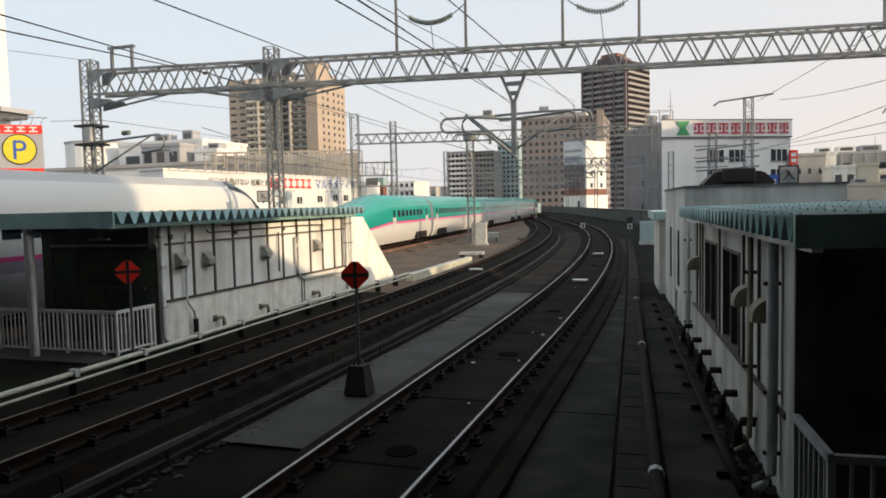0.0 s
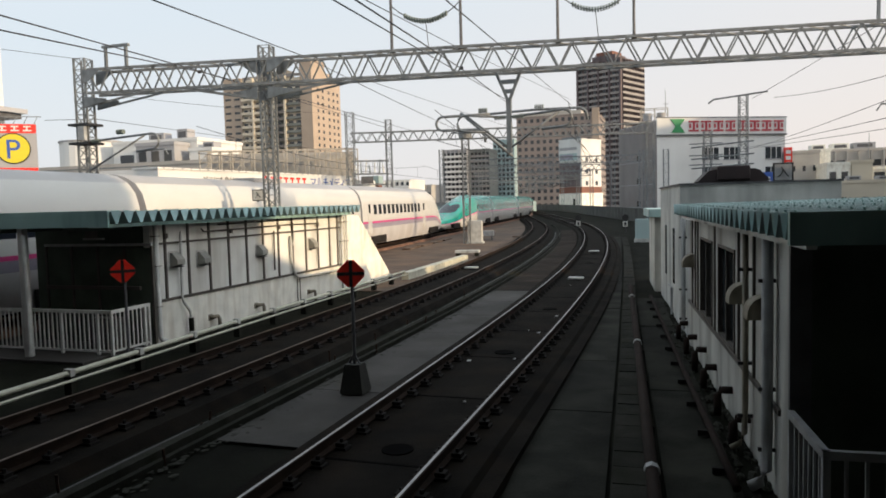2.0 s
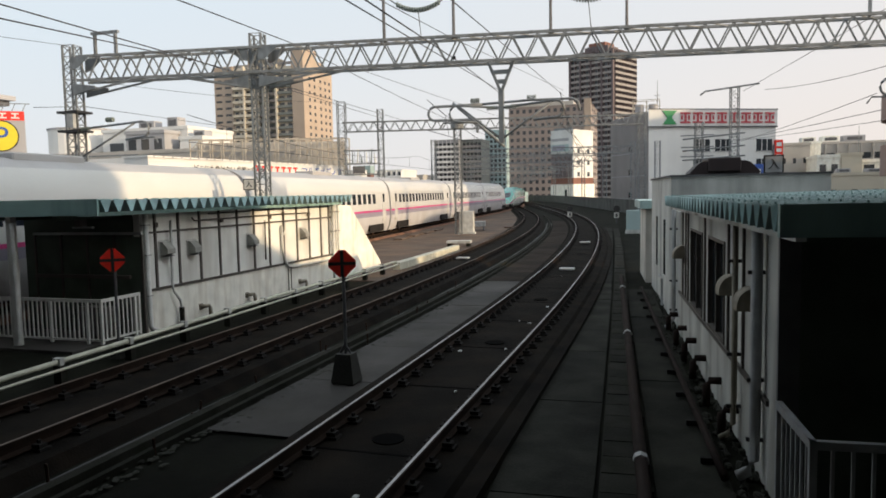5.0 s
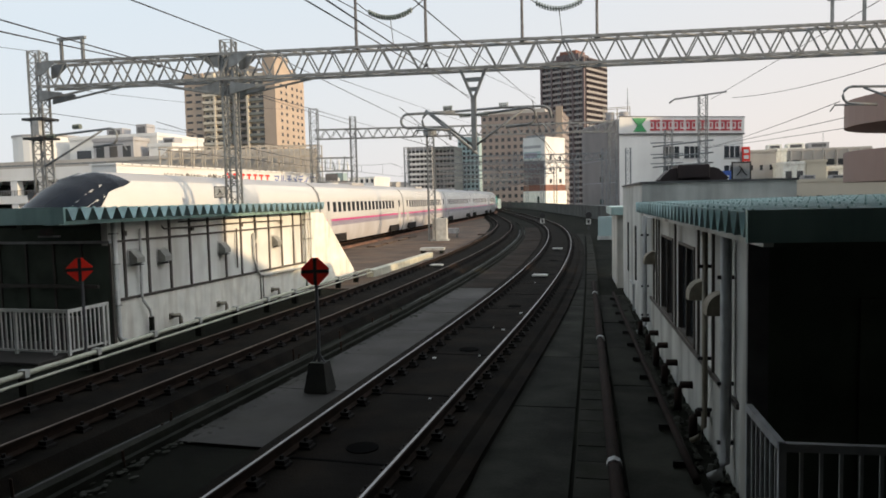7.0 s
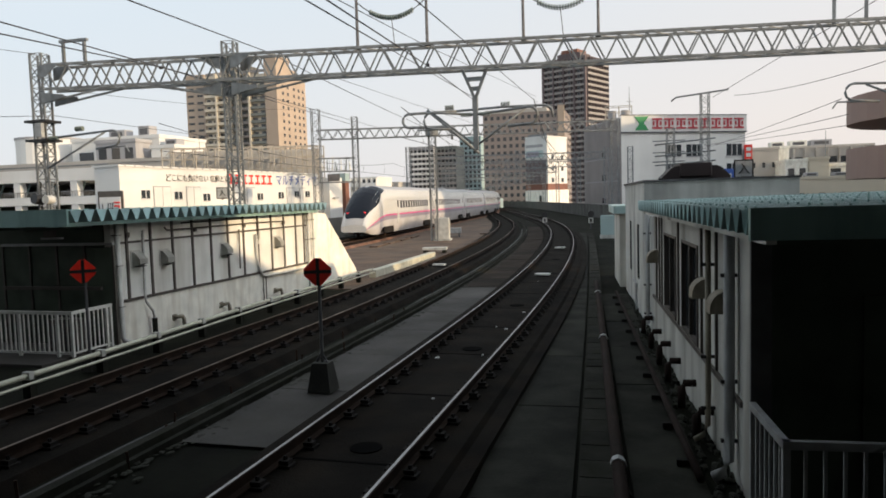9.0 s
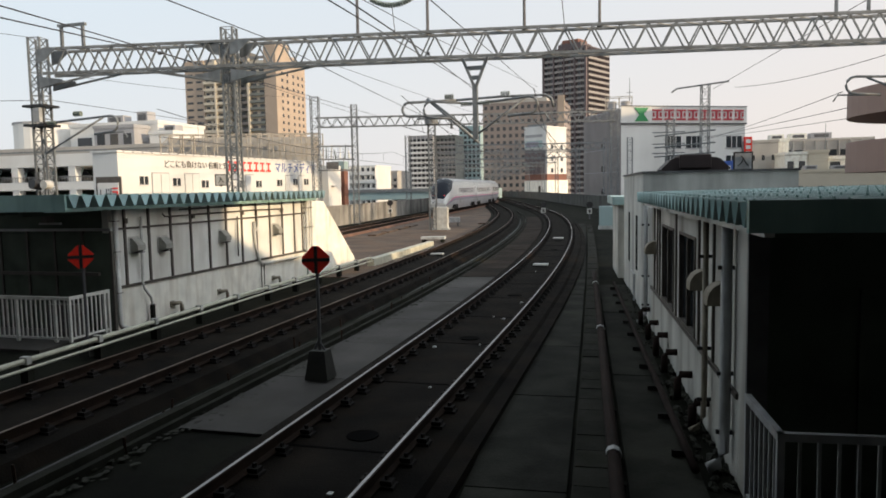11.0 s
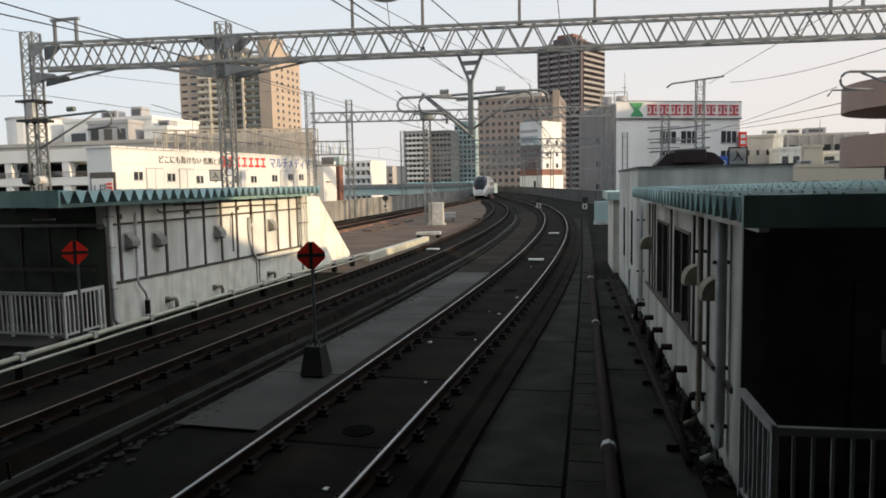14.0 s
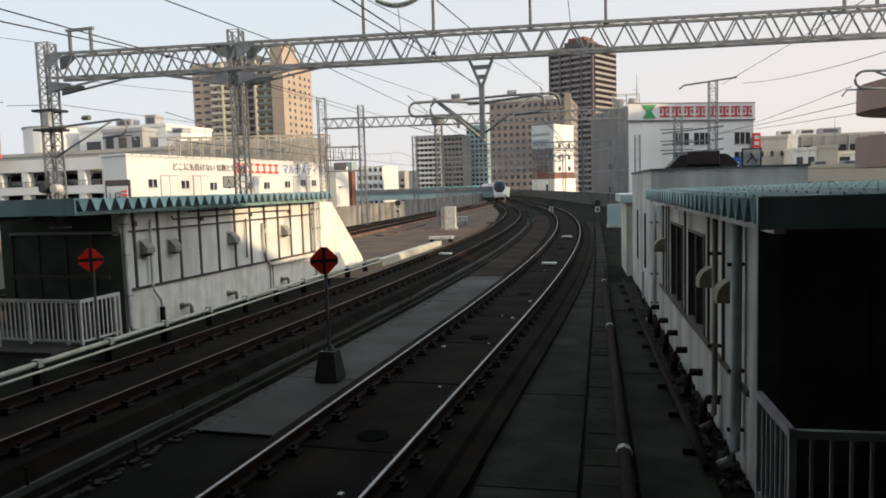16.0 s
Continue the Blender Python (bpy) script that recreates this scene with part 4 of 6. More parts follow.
mast_right = lattice_mast("mast", 10.6, 28.6, -0.4, 8.4, .5, "grey lattice steel mast under the gantry end", GT)
arm(10.4, 28.6, 5.75, -3.3, mast_right)

# uprights and feeder insulators above the gantry
for x in (-10.1, -7.5, -4.0, -1.35):
    u = thing("upright", "thin steel upright standing on the gantry", "upright", "uprights")
    part("pole", rod(B(), (x, gy(x), 8.5), (x, gy(x), 11.4), .06, 6, .045), M_STEELD, u)
    part("foot", one(x - .1, x + .1, gy(x) - .1, gy(x) + .1, 8.5, 8.6), M_STEELD, u)
for x0, x1 in ((-10.05, -7.55), (-3.95, -1.4)):
    st = thing("insulator_string", "green ceramic feeder insulator string", "insulator", "insulators")
    for k, q in enumerate(sag((x0, gy(x0), 10.2), (x1, gy(x1), 10.2), .6, 26)):
        if 4 < k < 22:
            part("insulator_disc", tube(B(), [q - Vector((.03, 0, 0)), q + Vector((.03, 0, 0))], .1), M_INS, st)
    xm = (x0 + x1) / 2
    part("dropper", tube(B(), [(xm, gy(xm), 9.6), (xm + .1, gy(xm), 8.55)], .015), M_STEELD, st)
    part("link", tube(B(), sag((x0, gy(x0), 10.2), (x1, gy(x1), 10.2), .6, 12), .02), M_STEELD, st)
for x in (-21.35, 7.1):
    u = thing("bracket_frame", "small square steel frame on the gantry", "bracket", "bracket frames")
    for dx in (-.5, .5):
        part("leg", one(x + dx - .05, x + dx + .05, gy(x) - .05, gy(x) + .05, 8.5, 9.45), M_STEEL, u)
    attach(u, gantry)
    part("top_bar", one(x - .65, x + .65, gy(x) - .06, gy(x) + .06, 9.4, 9.5), M_STEEL, u)

# second portal farther along the curve
P0, P1 = Vector((-28.3, 60.5, 9.4)), Vector((-2.05, 66.6, 9.4))
truss_beam("gantry", P0, P1, .85, .6, 28, "grey lattice steel gantry farther along the curve", chord=.045)
for x, y, zt, w in ((-28.4, 60.5, 11.3, .7), (-25.2, 62.0, 10.6, .5), (-2.05, 66.6, 9.6, .6)):
    lattice_mast("mast", x, y, -0.4, zt, w, "grey lattice steel mast of the far gantry", 13)
lattice_mast("mast", -15.0, 52.2, -0.36, 7.6, .5, "grey lattice mast beside a white cabinet", 8, M_STEEL)
dm = thing("transformer_drum", "grey steel drum on a lattice mast", "drum")
part("drum", tube(B(), [(-15.0, 52.2, 7.6), (-15.0, 52.2, 8.2)], .5, 14), M_STEEL, dm)
hp = thing("catenary_hoop", "grey steel pipe hoop with diagonal brace", "catenary arm", "arms")
hoop = [(-12.6, 50.5, 9.1)] + [(-16.2 - .5 * math.sin(k * math.pi / 8), 50.5, 8.6 + .5 * math.cos(k * math.pi / 8)) for k in range(9)] + [(-13.6, 50.5, 8.05), (-13.0, 50.5, 7.6), (-13.0, 50.5, 7.1)]
part("pipe", tube(B(), hoop, .1), M_STEEL, hp, smooth=True)
part("brace", tube(B(), [(-14.8, 50.5, 9.3), (-11.0, 50.5, 6.0)], .11), M_STEEL, hp, smooth=True)
part("pipe", tube(B(), [(-12.6, 50.5, 9.1), (-9.2, 50.5, 9.2), (-6.2, 50.5, 9.15), (-5.8, 50.5, 8.9), (-5.7, 50.5, 8.3)], .09), M_STEEL, hp, smooth=True)
wc = thing("cabinet", "white steel relay cabinet beside the pale mast", "cabinet", at=pose(-14.5, 52.6, -0.36, 0, 0, 8))
part("body", one(-.55, .55, -.4, .4, .15, 1.75, None, .02), M_STEELW, wc)
part("door", one(-.48, .48, -.425, -.402, .25, 1.65), M_STEELW, wc)
part("plinth", one(-.65, .65, -.5, .5, 0, .15), M_PALE, wc)

# farther portals on the straight and right-hand masts
for s_, hgt in ((128, 8.6), (152, 8.6), (180, 8.6), (205, 8.6), (232, 8.6)):
    a, b = LINE_M.off(s_, -9, hgt), LINE_M.off(s_, 14.5, hgt)
    truss_beam("gantry", a, b, .9, .6, 20, "distant grey lattice gantry over the tracks", chord=.06)
    for q in (a, b, LINE_M.off(s_, 2.45, hgt)):
        low = -0.4 if q in (a, b) else 4.6
        mm = lattice_mast("mast", q.x, q.y, low, hgt + .6, .6, "distant grey lattice steel mast", 13, bay=.9)
    for d in (0, 4.88):
        arm(q.x, q.y, 5.0, 2.2 if d else -2.2, mm)
mast_tops = []
for x, y, zt in ((5.2, 62, 10.7), (2.7, 66, 8.4), (-1.0, 92, 8.6), (-28.5, 88, 9.6), (-24.6, 104, 8.0)):
    mast_tops.append(lattice_mast("mast", x, y, -0.4, zt, .6, "grey lattice steel mast beside the tracks", 8))
attach(part("bracket_arm", tube(B(), [(2.6, 61.8, 10.2), (3.0, 61.8, 10.5), (7.0, 62, 10.9)], .07), M_STEEL, None, "steel bracket arm"), mast_tops[0])
for z in (5.2, 6.0, 7.0):
    attach(part("cross_arm", tube(B(), [(1.4, 66, z), (6.0, 62, z + .1)], .06), M_STEEL), mast_tops[0])
    attach(part("cross_arm", tube(B(), [(1.2, 65.7, z + .3), (3.9, 65.7, z + .3)], .05), M_STEEL), mast_tops[1])

# ---- overhead wires ----
def wire(pts, r=.018, name="overhead_wire", label="dark overhead wire above the tracks"):
    return tagged(part(name, tube(B(), pts, r, 5), M_WIRE), label, "wire", "overhead wires")
for line, lab in ((LINE_R, 0), (LINE_M, 0), (LINE_T, 0)):
    stops = [line.s_of_y(25), line.s_of_y(62), line.s_of_y(112), line.s_of_y(150), line.s_of_y(200)]
    for a, b in zip(stops, stops[1:]):
        pa, pb = line.off(a, 0, 6.2), line.off(b, 0, 6.2)
        mess = sag(pa, pb, .75, 12)
        wire(mess, .014, label="dark messenger wire over a track")
        con = [line.off(a + (b - a) * k / 12, 0, 5.1) for k in range(13)]
        wire(con, .014, label="dark contact wire over a track")
        for k in range(1, 12, 2):
            wire([mess[k], con[k]], .008, "dropper_wire", "thin dropper between two overhead wires")
# feeders that pass overhead along the line
def along(bx, bz, y):
    return (bx * y, y, 2.82 + bz * y)
for p, q, d, r_ in ((along(-1.046, .3232, 14), along(-.3704, .1079, 68), .0, .02), (along(-1.0478, .3035, 14), along(-.7233, .22, 26), .0, .02), (along(-.7233, .22, 26), along(-.4066, .1130, 62), .0, .02),
                    (along(-.7885, .3341, 14), along(-.5426, .2309, 26), .0, .018), (along(-.5426, .2309, 26), along(-.2246, .0729, 90), .3, .018),
                    (along(-.4779, .3029, 14), along(-.2212, .1401, 50), .0, .018), (along(-.4432, .2994, 14), along(-.2838, .1866, 27), .0, .02), (along(-.2838, .1866, 27), along(-.2213, .1362, 50), .0, .02),
                    (along(-.3059, .2856, 16), along(-.1342, .1291, 62), .0, .016), (along(-.4252, .2976, 16), along(-.2953, .2218, 26), .0, .012), (along(-.2953, .2218, 26), along(-.135, .137, 62), .0, .012),
                    (along(-1.15, .296, 20), along(-.968, .262, 23.6), .0, .01), (along(-.968, .208, 23.6), along(-.4694, .1402, 60.5), .3, .01), (along(-.4283, .1827, 30), along(-.165, .085, 92), .1, .012),
                    (along(-1.0605, .164, 24), along(-.948, .1593, 24.5), .0, .012), (along(-.948, .1593, 24.5), along(-.4694, .078, 60.5), .0, .012),
                    (along(.0941, .1218, 62), along(.36, .27, 30), .0, .018), (along(.1201, .1222, 62), along(.3228, .161, 36), .35, .018), (along(.0839, .0567, 62), along(.2447, .1098, 30), .1, .014),
                    (along(.0839, .0597, 62), along(.2512, .0899, 30), .05, .014), (along(.0839, .059, 62), along(.2513, .0767, 30), .05, .012)):
    p, q = Vector(p), Vector(q)
    if p.y < 17:
        p = p + (p - q) * .3
    wire(sag(p, q, d, 14), r_)
# round dampers hung on the feeders
for x_, z_, y_ in ((-.7335, .2227, 25.4), (-.514, .155, 46), (-.2905, .1922, 26.3)):
    wd = thing("wire_damper", "small black ball damper on a wire", "damper", "dampers", at=pose(*along(x_, z_, y_)))
    part("ball", tube(B(), [(-.06, 0, 0), (-.03, 0, 0), (.03, 0, 0), (.06, 0, 0)], .07, 8), M_BLACK, wd, smooth=True)

# ---- the train ----
RINGS = [(1.20, .22), (1.36, .55), (1.45, .95), (1.472, 1.18), (1.472, 1.45), (1.470, 1.56), (1.462, 1.70), (1.45, 2.2), (1.40, 2.65), (1.28, 3.02), (1.02, 3.32), (.62, 3.52), (.25, 3.6), (0, 3.61)]

def loft(rows, i0, i1, side_pick=None):
    """Faces of the car body between ring heights i0 and i1 on both flanks; rows: (y, half-width factor, height factor, floor lift)."""
    bm = B()
    for s in (-1, 1):
        grid = [[bm.verts.new((s * RINGS[i][0] * w, y, lift + .22 + (RINGS[i][1] - .22) * h)) for i in range(i0, i1 + 1)] for y, w, h, lift in rows]
        for a in range(len(rows) - 1):
            for i in range(i1 - i0):
                if side_pick is not None and not side_pick(a, i + i0):
                    continue
                f = (grid[a][i], grid[a + 1][i], grid[a + 1][i + 1], grid[a][i + 1])
                try:
                    bm.faces.new(f)
                except ValueError:
                    pass
    bmesh.ops.remove_doubles(bm, verts=bm.verts, dist=.0005)
    bmesh.ops.delete(bm, geom=[v for v in bm.verts if not v.link_faces], context='VERTS')
    bmesh.ops.recalc_face_normals(bm, faces=bm.faces)
    return bm

def cap(rows_end, y):
    bm = B()
    _, w, h, lift = rows_end
    pts = [(-x * w, lift + .22 + (z - .22) * h) for x, z in RINGS] + [(x * w, lift + .22 + (z - .22) * h) for x, z in reversed(RINGS[:-1])]
    bm.faces.new([bm.verts.new((x, y, z)) for x, z in pts])
    return bm

def train_car(kind, length, nose, label):
    """kind 'silver' (white with magenta stripe) or 'green'; nose: 0, -1 (at the back) or 1 (at the front)."""
    t = thing("train_car", label, "train car", "train cars")
    hl_ = length / 2
    nl = 6.8 if kind == 'silver' else 15.0
    hs = 1.135 if kind == 'silver' else 1.0      # the silver cars are taller
    def nose_row(u):
        # u from 0 at the tip to 1 at the full section
        if kind == 'silver':
            w = .68 + .32 * min(1, (u * 1.6)) ** .7
            h = .14 + .86 * math.sin(min(1, u * 1.5) * math.pi / 2) ** .8
        else:
            w = .42 + .58 * min(1, u * 1.5) ** .6
            h = .17 + .40 * min(1, u / .6) ** .8 + .43 * (max(0, u - .35) / .65) ** 1.1
        return min(w, 1), min(h, 1) * hs
    def chin(u):
        return .3 * max(0, 1 - u / .35) ** 2      # the nose rises off the rails towards its tip
    body = [(-hl_ + .1, 1, hs, 0), (hl_ - .1, 1, hs, 0)]
    if nose:
        us = [0, .02, .05, .1, .16, .23, .31, .4, .5, .6, .7, .8, .9, 1.0]
        rows = [(nose * (hl_ - nl * u), *nose_row(u), chin(u)) for u in us]
        rows.append((-nose * (hl_ - .1), 1, hs, 0))
        if nose > 0:
            rows = rows[::-1]
    else:
        rows = body
    nr = len(rows)
    def skin(s, u, r):
        """Point of the nose's skin at u from the tip and ring height r, on flank s."""
        k = max(j for j in range(len(us) - 1) if us[j] <= u)
        f = (u - us[k]) / (us[k + 1] - us[k])
        (w0, h0), (w1, h1) = nose_row(us[k]), nose_row(us[k + 1])
        w, h = w0 + f * (w1 - w0), h0 + f * (h1 - h0)
        i = min(int(r), 12); g = r - i
        x, z = RINGS[i][0] + g * (RINGS[i + 1][0] - RINGS[i][0]), RINGS[i][1] + g * (RINGS[i + 1][1] - RINGS[i][1])
        return (s * x * w, nose * (hl_ - nl * u), chin(u) + .22 + (z - .22) * h)
    def screen():
        """Wrap-round windscreen, 15 mm proud of the skin, its flanks drawn out to points at the back."""
        if kind == 'silver':
            lower = ((.05, 10.6), (.065, 10.0), (.11, 9.6), (.2, 8.9), (.3, 8.3), (.42, 8.2), (.47, 8.7), (.52, 9.2), (.64, 9.4), (.72, 9.8)); upper = ((.05, 13), (.50, 13), (.58, 12.3), (.66, 11.2), (.72, 9.85))
        else:
            lower = ((.38, 11.2), (.44, 10), (.56, 10), (.62, 10.6)); upper = ((.38, 13), (.55, 13), (.62, 10.7))
        bm, m = B(), 10
        uu = np.linspace(lower[0][0], lower[-1][0], 44)
        lo_, up_ = (np.interp(uu, [p[0] for p in e], [p[1] for p in e]) for e in (lower, upper))
        for s in (-1, 1):
            grid = [[bm.verts.new(skin(s, u, a + (b - a) * j / m)) for j in range(m + 1)] for u, a, b in zip(uu, lo_, up_)]
            for p, q in zip(grid, grid[1:]):
                for j in range(m):
                    bm.faces.new((p[j], q[j], q[j + 1], p[j + 1]))
        bmesh.ops.remove_doubles(bm, verts=bm.verts, dist=.0005)
        bmesh.ops.recalc_face_normals(bm, faces=bm.faces)
        bm.normal_update()
        up = sum(f.normal.z for f in bm.faces)
        for v in bm.verts:
            v.co += v.normal * (.015 if up > 0 else -.015)
        return bm
    if kind == 'silver':
        bands = ((0, 3, M_SILVER, "lower_panel", "silver-white lower side panel"), (3, 4, M_BAND, "grey_band", "grey band along the side"), (4, 5, M_PINK, "stripe", "magenta stripe along the side"), (5, 10, M_WHITE, "upper_panel", "white upper side"), (10, 13, M_ROOFW, "roof", "dusty white roof"))
    else:
        bands = ((0, 5, M_WHITE, "lower_panel", "white lower side"), (5, 6, M_PINK, "stripe", "magenta stripe along the side"), (6, 13, M_TEAL, "upper_panel", "glossy green upper body"))
    for i0, i1, m_, nm, lb in bands:
        part(nm, loft(rows, i0, i1), m_, t, lb, smooth=True)
    if nose:
        part("windscreen", screen(), M_TGLASS, t, "dark tinted windscreen", smooth=True)
        w, h = nose_row(0)
        part("nose_cap", cap((0, w, h, chin(0)), nose * hl_), M_WHITE if kind == 'silver' else M_WHITE, t)
        for s in (-1, 1):
            lx, ly, lz = skin(s, .12, 10.4)
            part("tail_lamp", one(lx - .06, lx + .06, ly - .06, ly + .06, lz - .04, lz + .04), M_TAIL if kind == 'silver' else M_TGLASS, t, "small red tail lamp")
    for e in (-1, 1):
        if e != nose:
            part("end_wall", cap((0, 1, hs, 0), e * (hl_ - .1)), M_SILVER, t)
            part("gangway", one(-.8, .8, min(e * (hl_ - .1), e * (hl_ + .12)), max(e * (hl_ - .1), e * (hl_ + .12)), .5, 3.2), M_UNDER, t, "dark rubber gangway")
    # windows, doors
    lo = -hl_ + (nl + 1.9 if nose < 0 else 2.3); hi_ = hl_ - (nl + 1.9 if nose > 0 else 2.3)
    pitch = .98
    z0, z1 = (2.18, 2.82) if kind == 'silver' else (2.05, 2.5)
    k = 0
    yv = lo
    while yv + .62 < hi_:
        for s in (-1, 1):
            bm = B()
            vs = [bm.verts.new(p) for p in ((s * 1.466, yv, z0), (s * 1.466, yv + .6, z0), (s * 1.436, yv + .6, z1), (s * 1.436, yv, z1))]
            v2 = [bm.verts.new((v.co.x - s * .04, v.co.y, v.co.z)) for v in vs]
            bm.faces.new(vs)
            for j in range(4):
                bm.faces.new((vs[j], v2[j], v2[(j + 1) % 4], vs[(j + 1) % 4]))
            bmesh.ops.recalc_face_normals(bm, faces=bm.faces)
            part("window", bm, M_TGLASS, t)
        yv += pitch
    for s in (-1, 1):
        for yd in (lo - 1.2, hi_ + .5):
            part("door", one(min(s * 1.44, s * 1.476), max(s * 1.44, s * 1.476), yd, yd + .72, .95, 2.0 * hs), M_WHITE if kind == 'silver' else M_WHITE, t)
            part("door_window", one(min(s * 1.42, s * 1.468), max(s * 1.42, s * 1.468), yd + .2, yd + .5, 2.0 * hs, 2.5 * hs), M_TGLASS, t)
    part("underframe", one(-1.15, 1.15, -hl_ + (nl * .5 if nose < 0 else .4), hl_ - (nl * .5 if nose > 0 else .4), .2, .6), M_UNDER, t)
    for yb in (-hl_ + (4.6 if nose < 0 else 3.2), hl_ - (4.6 if nose > 0 else 3.2)):
        bg = part("bogie_frame", one(-1.3, 1.3, yb - .25, yb + .25, .3, .6), M_UNDER, t, "dark bogie frame")
        for s in (-1, 1):
            part("side_frame", one(s * 1.3 - .12, s * 1.3 + .12, yb - 1.35, yb + 1.35, .38, .72), M_UNDER, bg)
            part("skirt_gap", one(s * 1.46 - .03, s * 1.46 + .03, yb - 1.5, yb + 1.5, .28, .78), M_UNDER, bg)
        for dy in (-1.12, 1.12):
            for s in (-1, 1):
                part("wheel", rod(B(), (s * .69, yb + dy, .43), (s * .82, yb + dy, .43), .43, 14), M_RUST, bg)
    if kind == 'silver' and not nose:
        part("roof_unit", one(-.55, .55, -1.2, 1.6, 3.95, 4.2, None, .04), M_ROOFW, t)
    return t

CARS = []        # (car, distance of its middle ahead of the train's tail)
d = 0.0
for kind, length, nose in (('silver', 22.7, -1), ('silver', 20.85, 0), ('silver', 20.85, 0), ('silver', 20.85, 0), ('silver', 20.85, 0), ('silver', 22.7, 1), ('green', 26.2, -1), ('green', 25, 0), ('green', 25, 0), ('green', 25, 0), ('green', 25, 0), ('green', 25, 0)):
    lab = {('silver', -1): "white rounded train end car with magenta stripe", ('silver', 1): "white rounded train end car coupled to a green one", ('silver', 0): "white train car with magenta and grey stripes",
           ('green', -1): "long-nosed green and white train end car", ('green', 0): "green and white train car with magenta stripe"}[(kind, nose)]
    CARS.append((train_car(kind, length, nose, lab), d + length / 2, length))
    d += length + (.15 if kind == 'silver' else .5)

# fittings on the left gantry mast
for z in (6.3, 5.55):
    attach(part("collar", one(-23.35, -22.35, gy(-22.87) - .42, gy(-22.87) + .42, z, z + .09), M_BLACK, None, "dark mast collar"), mast_left)
attach(part("junction_box", one(-22.75, -22.45, gy(-22.87) - .52, gy(-22.87) - .36, 5.7, 6.25), M_PIPE, None, "grey junction box"), mast_left)
attach(part("lamp", tube(B(), [(-22.3, gy(-22.87) - .7, 3.25), (-22.3, gy(-22.87) - .35, 3.25)], .17, 12), M_STEELW, None, "round white lamp"), mast_left)
attach(part("speaker", tube(B(), [(-22.8, gy(-22.87) - .75, 3.3), (-22.75, gy(-22.87) - .35, 3.25)], .2, 12), M_BLACK, None, "black horn speaker"), mast_left)
# switch gear between the two far masts
sg = thing("switch_gear", "steel platform with insulators and switch rods", "switch gear", at=pose(-26.8, 61.3, 0, 0, 0, 25))
for z in (4.6, 5.6, 6.8):
    part("beam", one(-1.7, 1.7, -.4, -.3, z, z + .1), M_STEEL, sg); part("beam", one(-1.7, 1.7, .3, .4, z, z + .1), M_STEEL, sg)
for k in range(7):
    part("insulator", rod(B(), (-1.3 + .42 * k, -.2 + .2 * (k % 2), 5.7), (-1.3 + .42 * k + .1 * (k % 3 - 1), -.2, 6.5 + .25 * (k % 3)), .07, 6, .04), M_INS if k % 2 else M_CREAM, sg)
for k in range(8):
    part("rod", rod(B(), (-1.6 + .45 * k, -.35, 4.6), (-1.6 + .45 * k, -.35, 6.9), .025, 4), M_STEEL, sg)
part("box", one(-.9, .2, -.45, .3, 4.75, 5.4), M_STEELD, sg)

# ---- background buildings ----
def facade_block(name, label, x0, x1, y0, y1, z1, wallm, rows_f, turn=0.0, z0=-12.0, cat="building"):
    """A building: walls, roof slab with parapet, and windows of the fronts given as
    (face, columns, storeys, storey height, first sill, window width share, window height, kind)."""
    cx, cy = (x0 + x1) / 2, (y0 + y1) / 2
    t = thing(name, label, cat, "city buildings", at=pose(cx, cy, 0, 0, 0, turn))
    a, b = (x1 - x0) / 2, (y1 - y0) / 2
    part("wall", one(-a, a, -b, b, z0, z1), wallm, t)
    part("roof", one(-a - .15, a + .15, -b - .15, b + .15, z1, z1 + .5), wallm, t)
    for face, cols, n, sh, zs, share, wh, kind in rows_f:
        L = 2 * a if face in 'fb' else 2 * b
        def pt(u, o, z):
            return {'f': (-a + u, -b - o, z), 'r': (a + o, -b + u, z), 'l': (-a - o, b - u, z)}[face]
        meshes = {}
        for k in range(n):
            zz = zs + k * sh
            if zz + wh > z1 - .3:
                break
            if kind == 'balcony':
                bm = B()
                p, q = pt(.3, .0, zz - .9), pt(L - .3, 1.1, zz - .75)
                box(bm, min(p[0], q[0]), max(p[0], q[0]), min(p[1], q[1]), max(p[1], q[1]), zz - .95, zz - .75)
                p2, q2 = pt(.3, 1.0, 0), pt(L - .3, 1.1, 0)
                box(bm, min(p2[0], q2[0]), max(p2[0], q2[0]), min(p2[1], q2[1]), max(p2[1], q2[1]), zz - .75, zz + .25)
                part("balcony", bm, M_BALC if wallm in (M_DKTILE, M_SHADEW) else (M_BWHITE if wallm is M_BGREY else wallm), t)
            for c in range(cols):
                u0 = L * (c + .5 - share / 2) / cols; u1 = L * (c + .5 + share / 2) / cols
                p, q = pt(u0, -.2, 0), pt(u1, .03, 0)
                key = 0
                if key not in meshes:
                    meshes[key] = bpy.data.meshes.new("window")
                    w_, d_ = abs(u1 - u0) / 2, .12
                    sx, sy = (w_, d_) if face in 'fb' else (d_, w_)
                    bm = one(-sx, sx, -sy, sy, 0, wh); bm.to_mesh(meshes[key]); bm.free()
                    meshes[key].materials.append(M_GLASS)
                o = new("window", meshes[key]); o.parent = t
                o.location = ((p[0] + q[0]) / 2, (p[1] + q[1]) / 2, zz)
        if kind == 'balcony':
            for c in range(cols + 1):
                u = L * c / cols
                p, q = pt(max(.0, u - .12), 0, 0), pt(min(L, u + .12), 1.05, 0)
                part("pier", one(min(p[0], q[0]), max(p[0], q[0]), min(p[1], q[1]), max(p[1], q[1]), zs - 1, min(z1, zs + n * sh)), wallm, t)
    return t

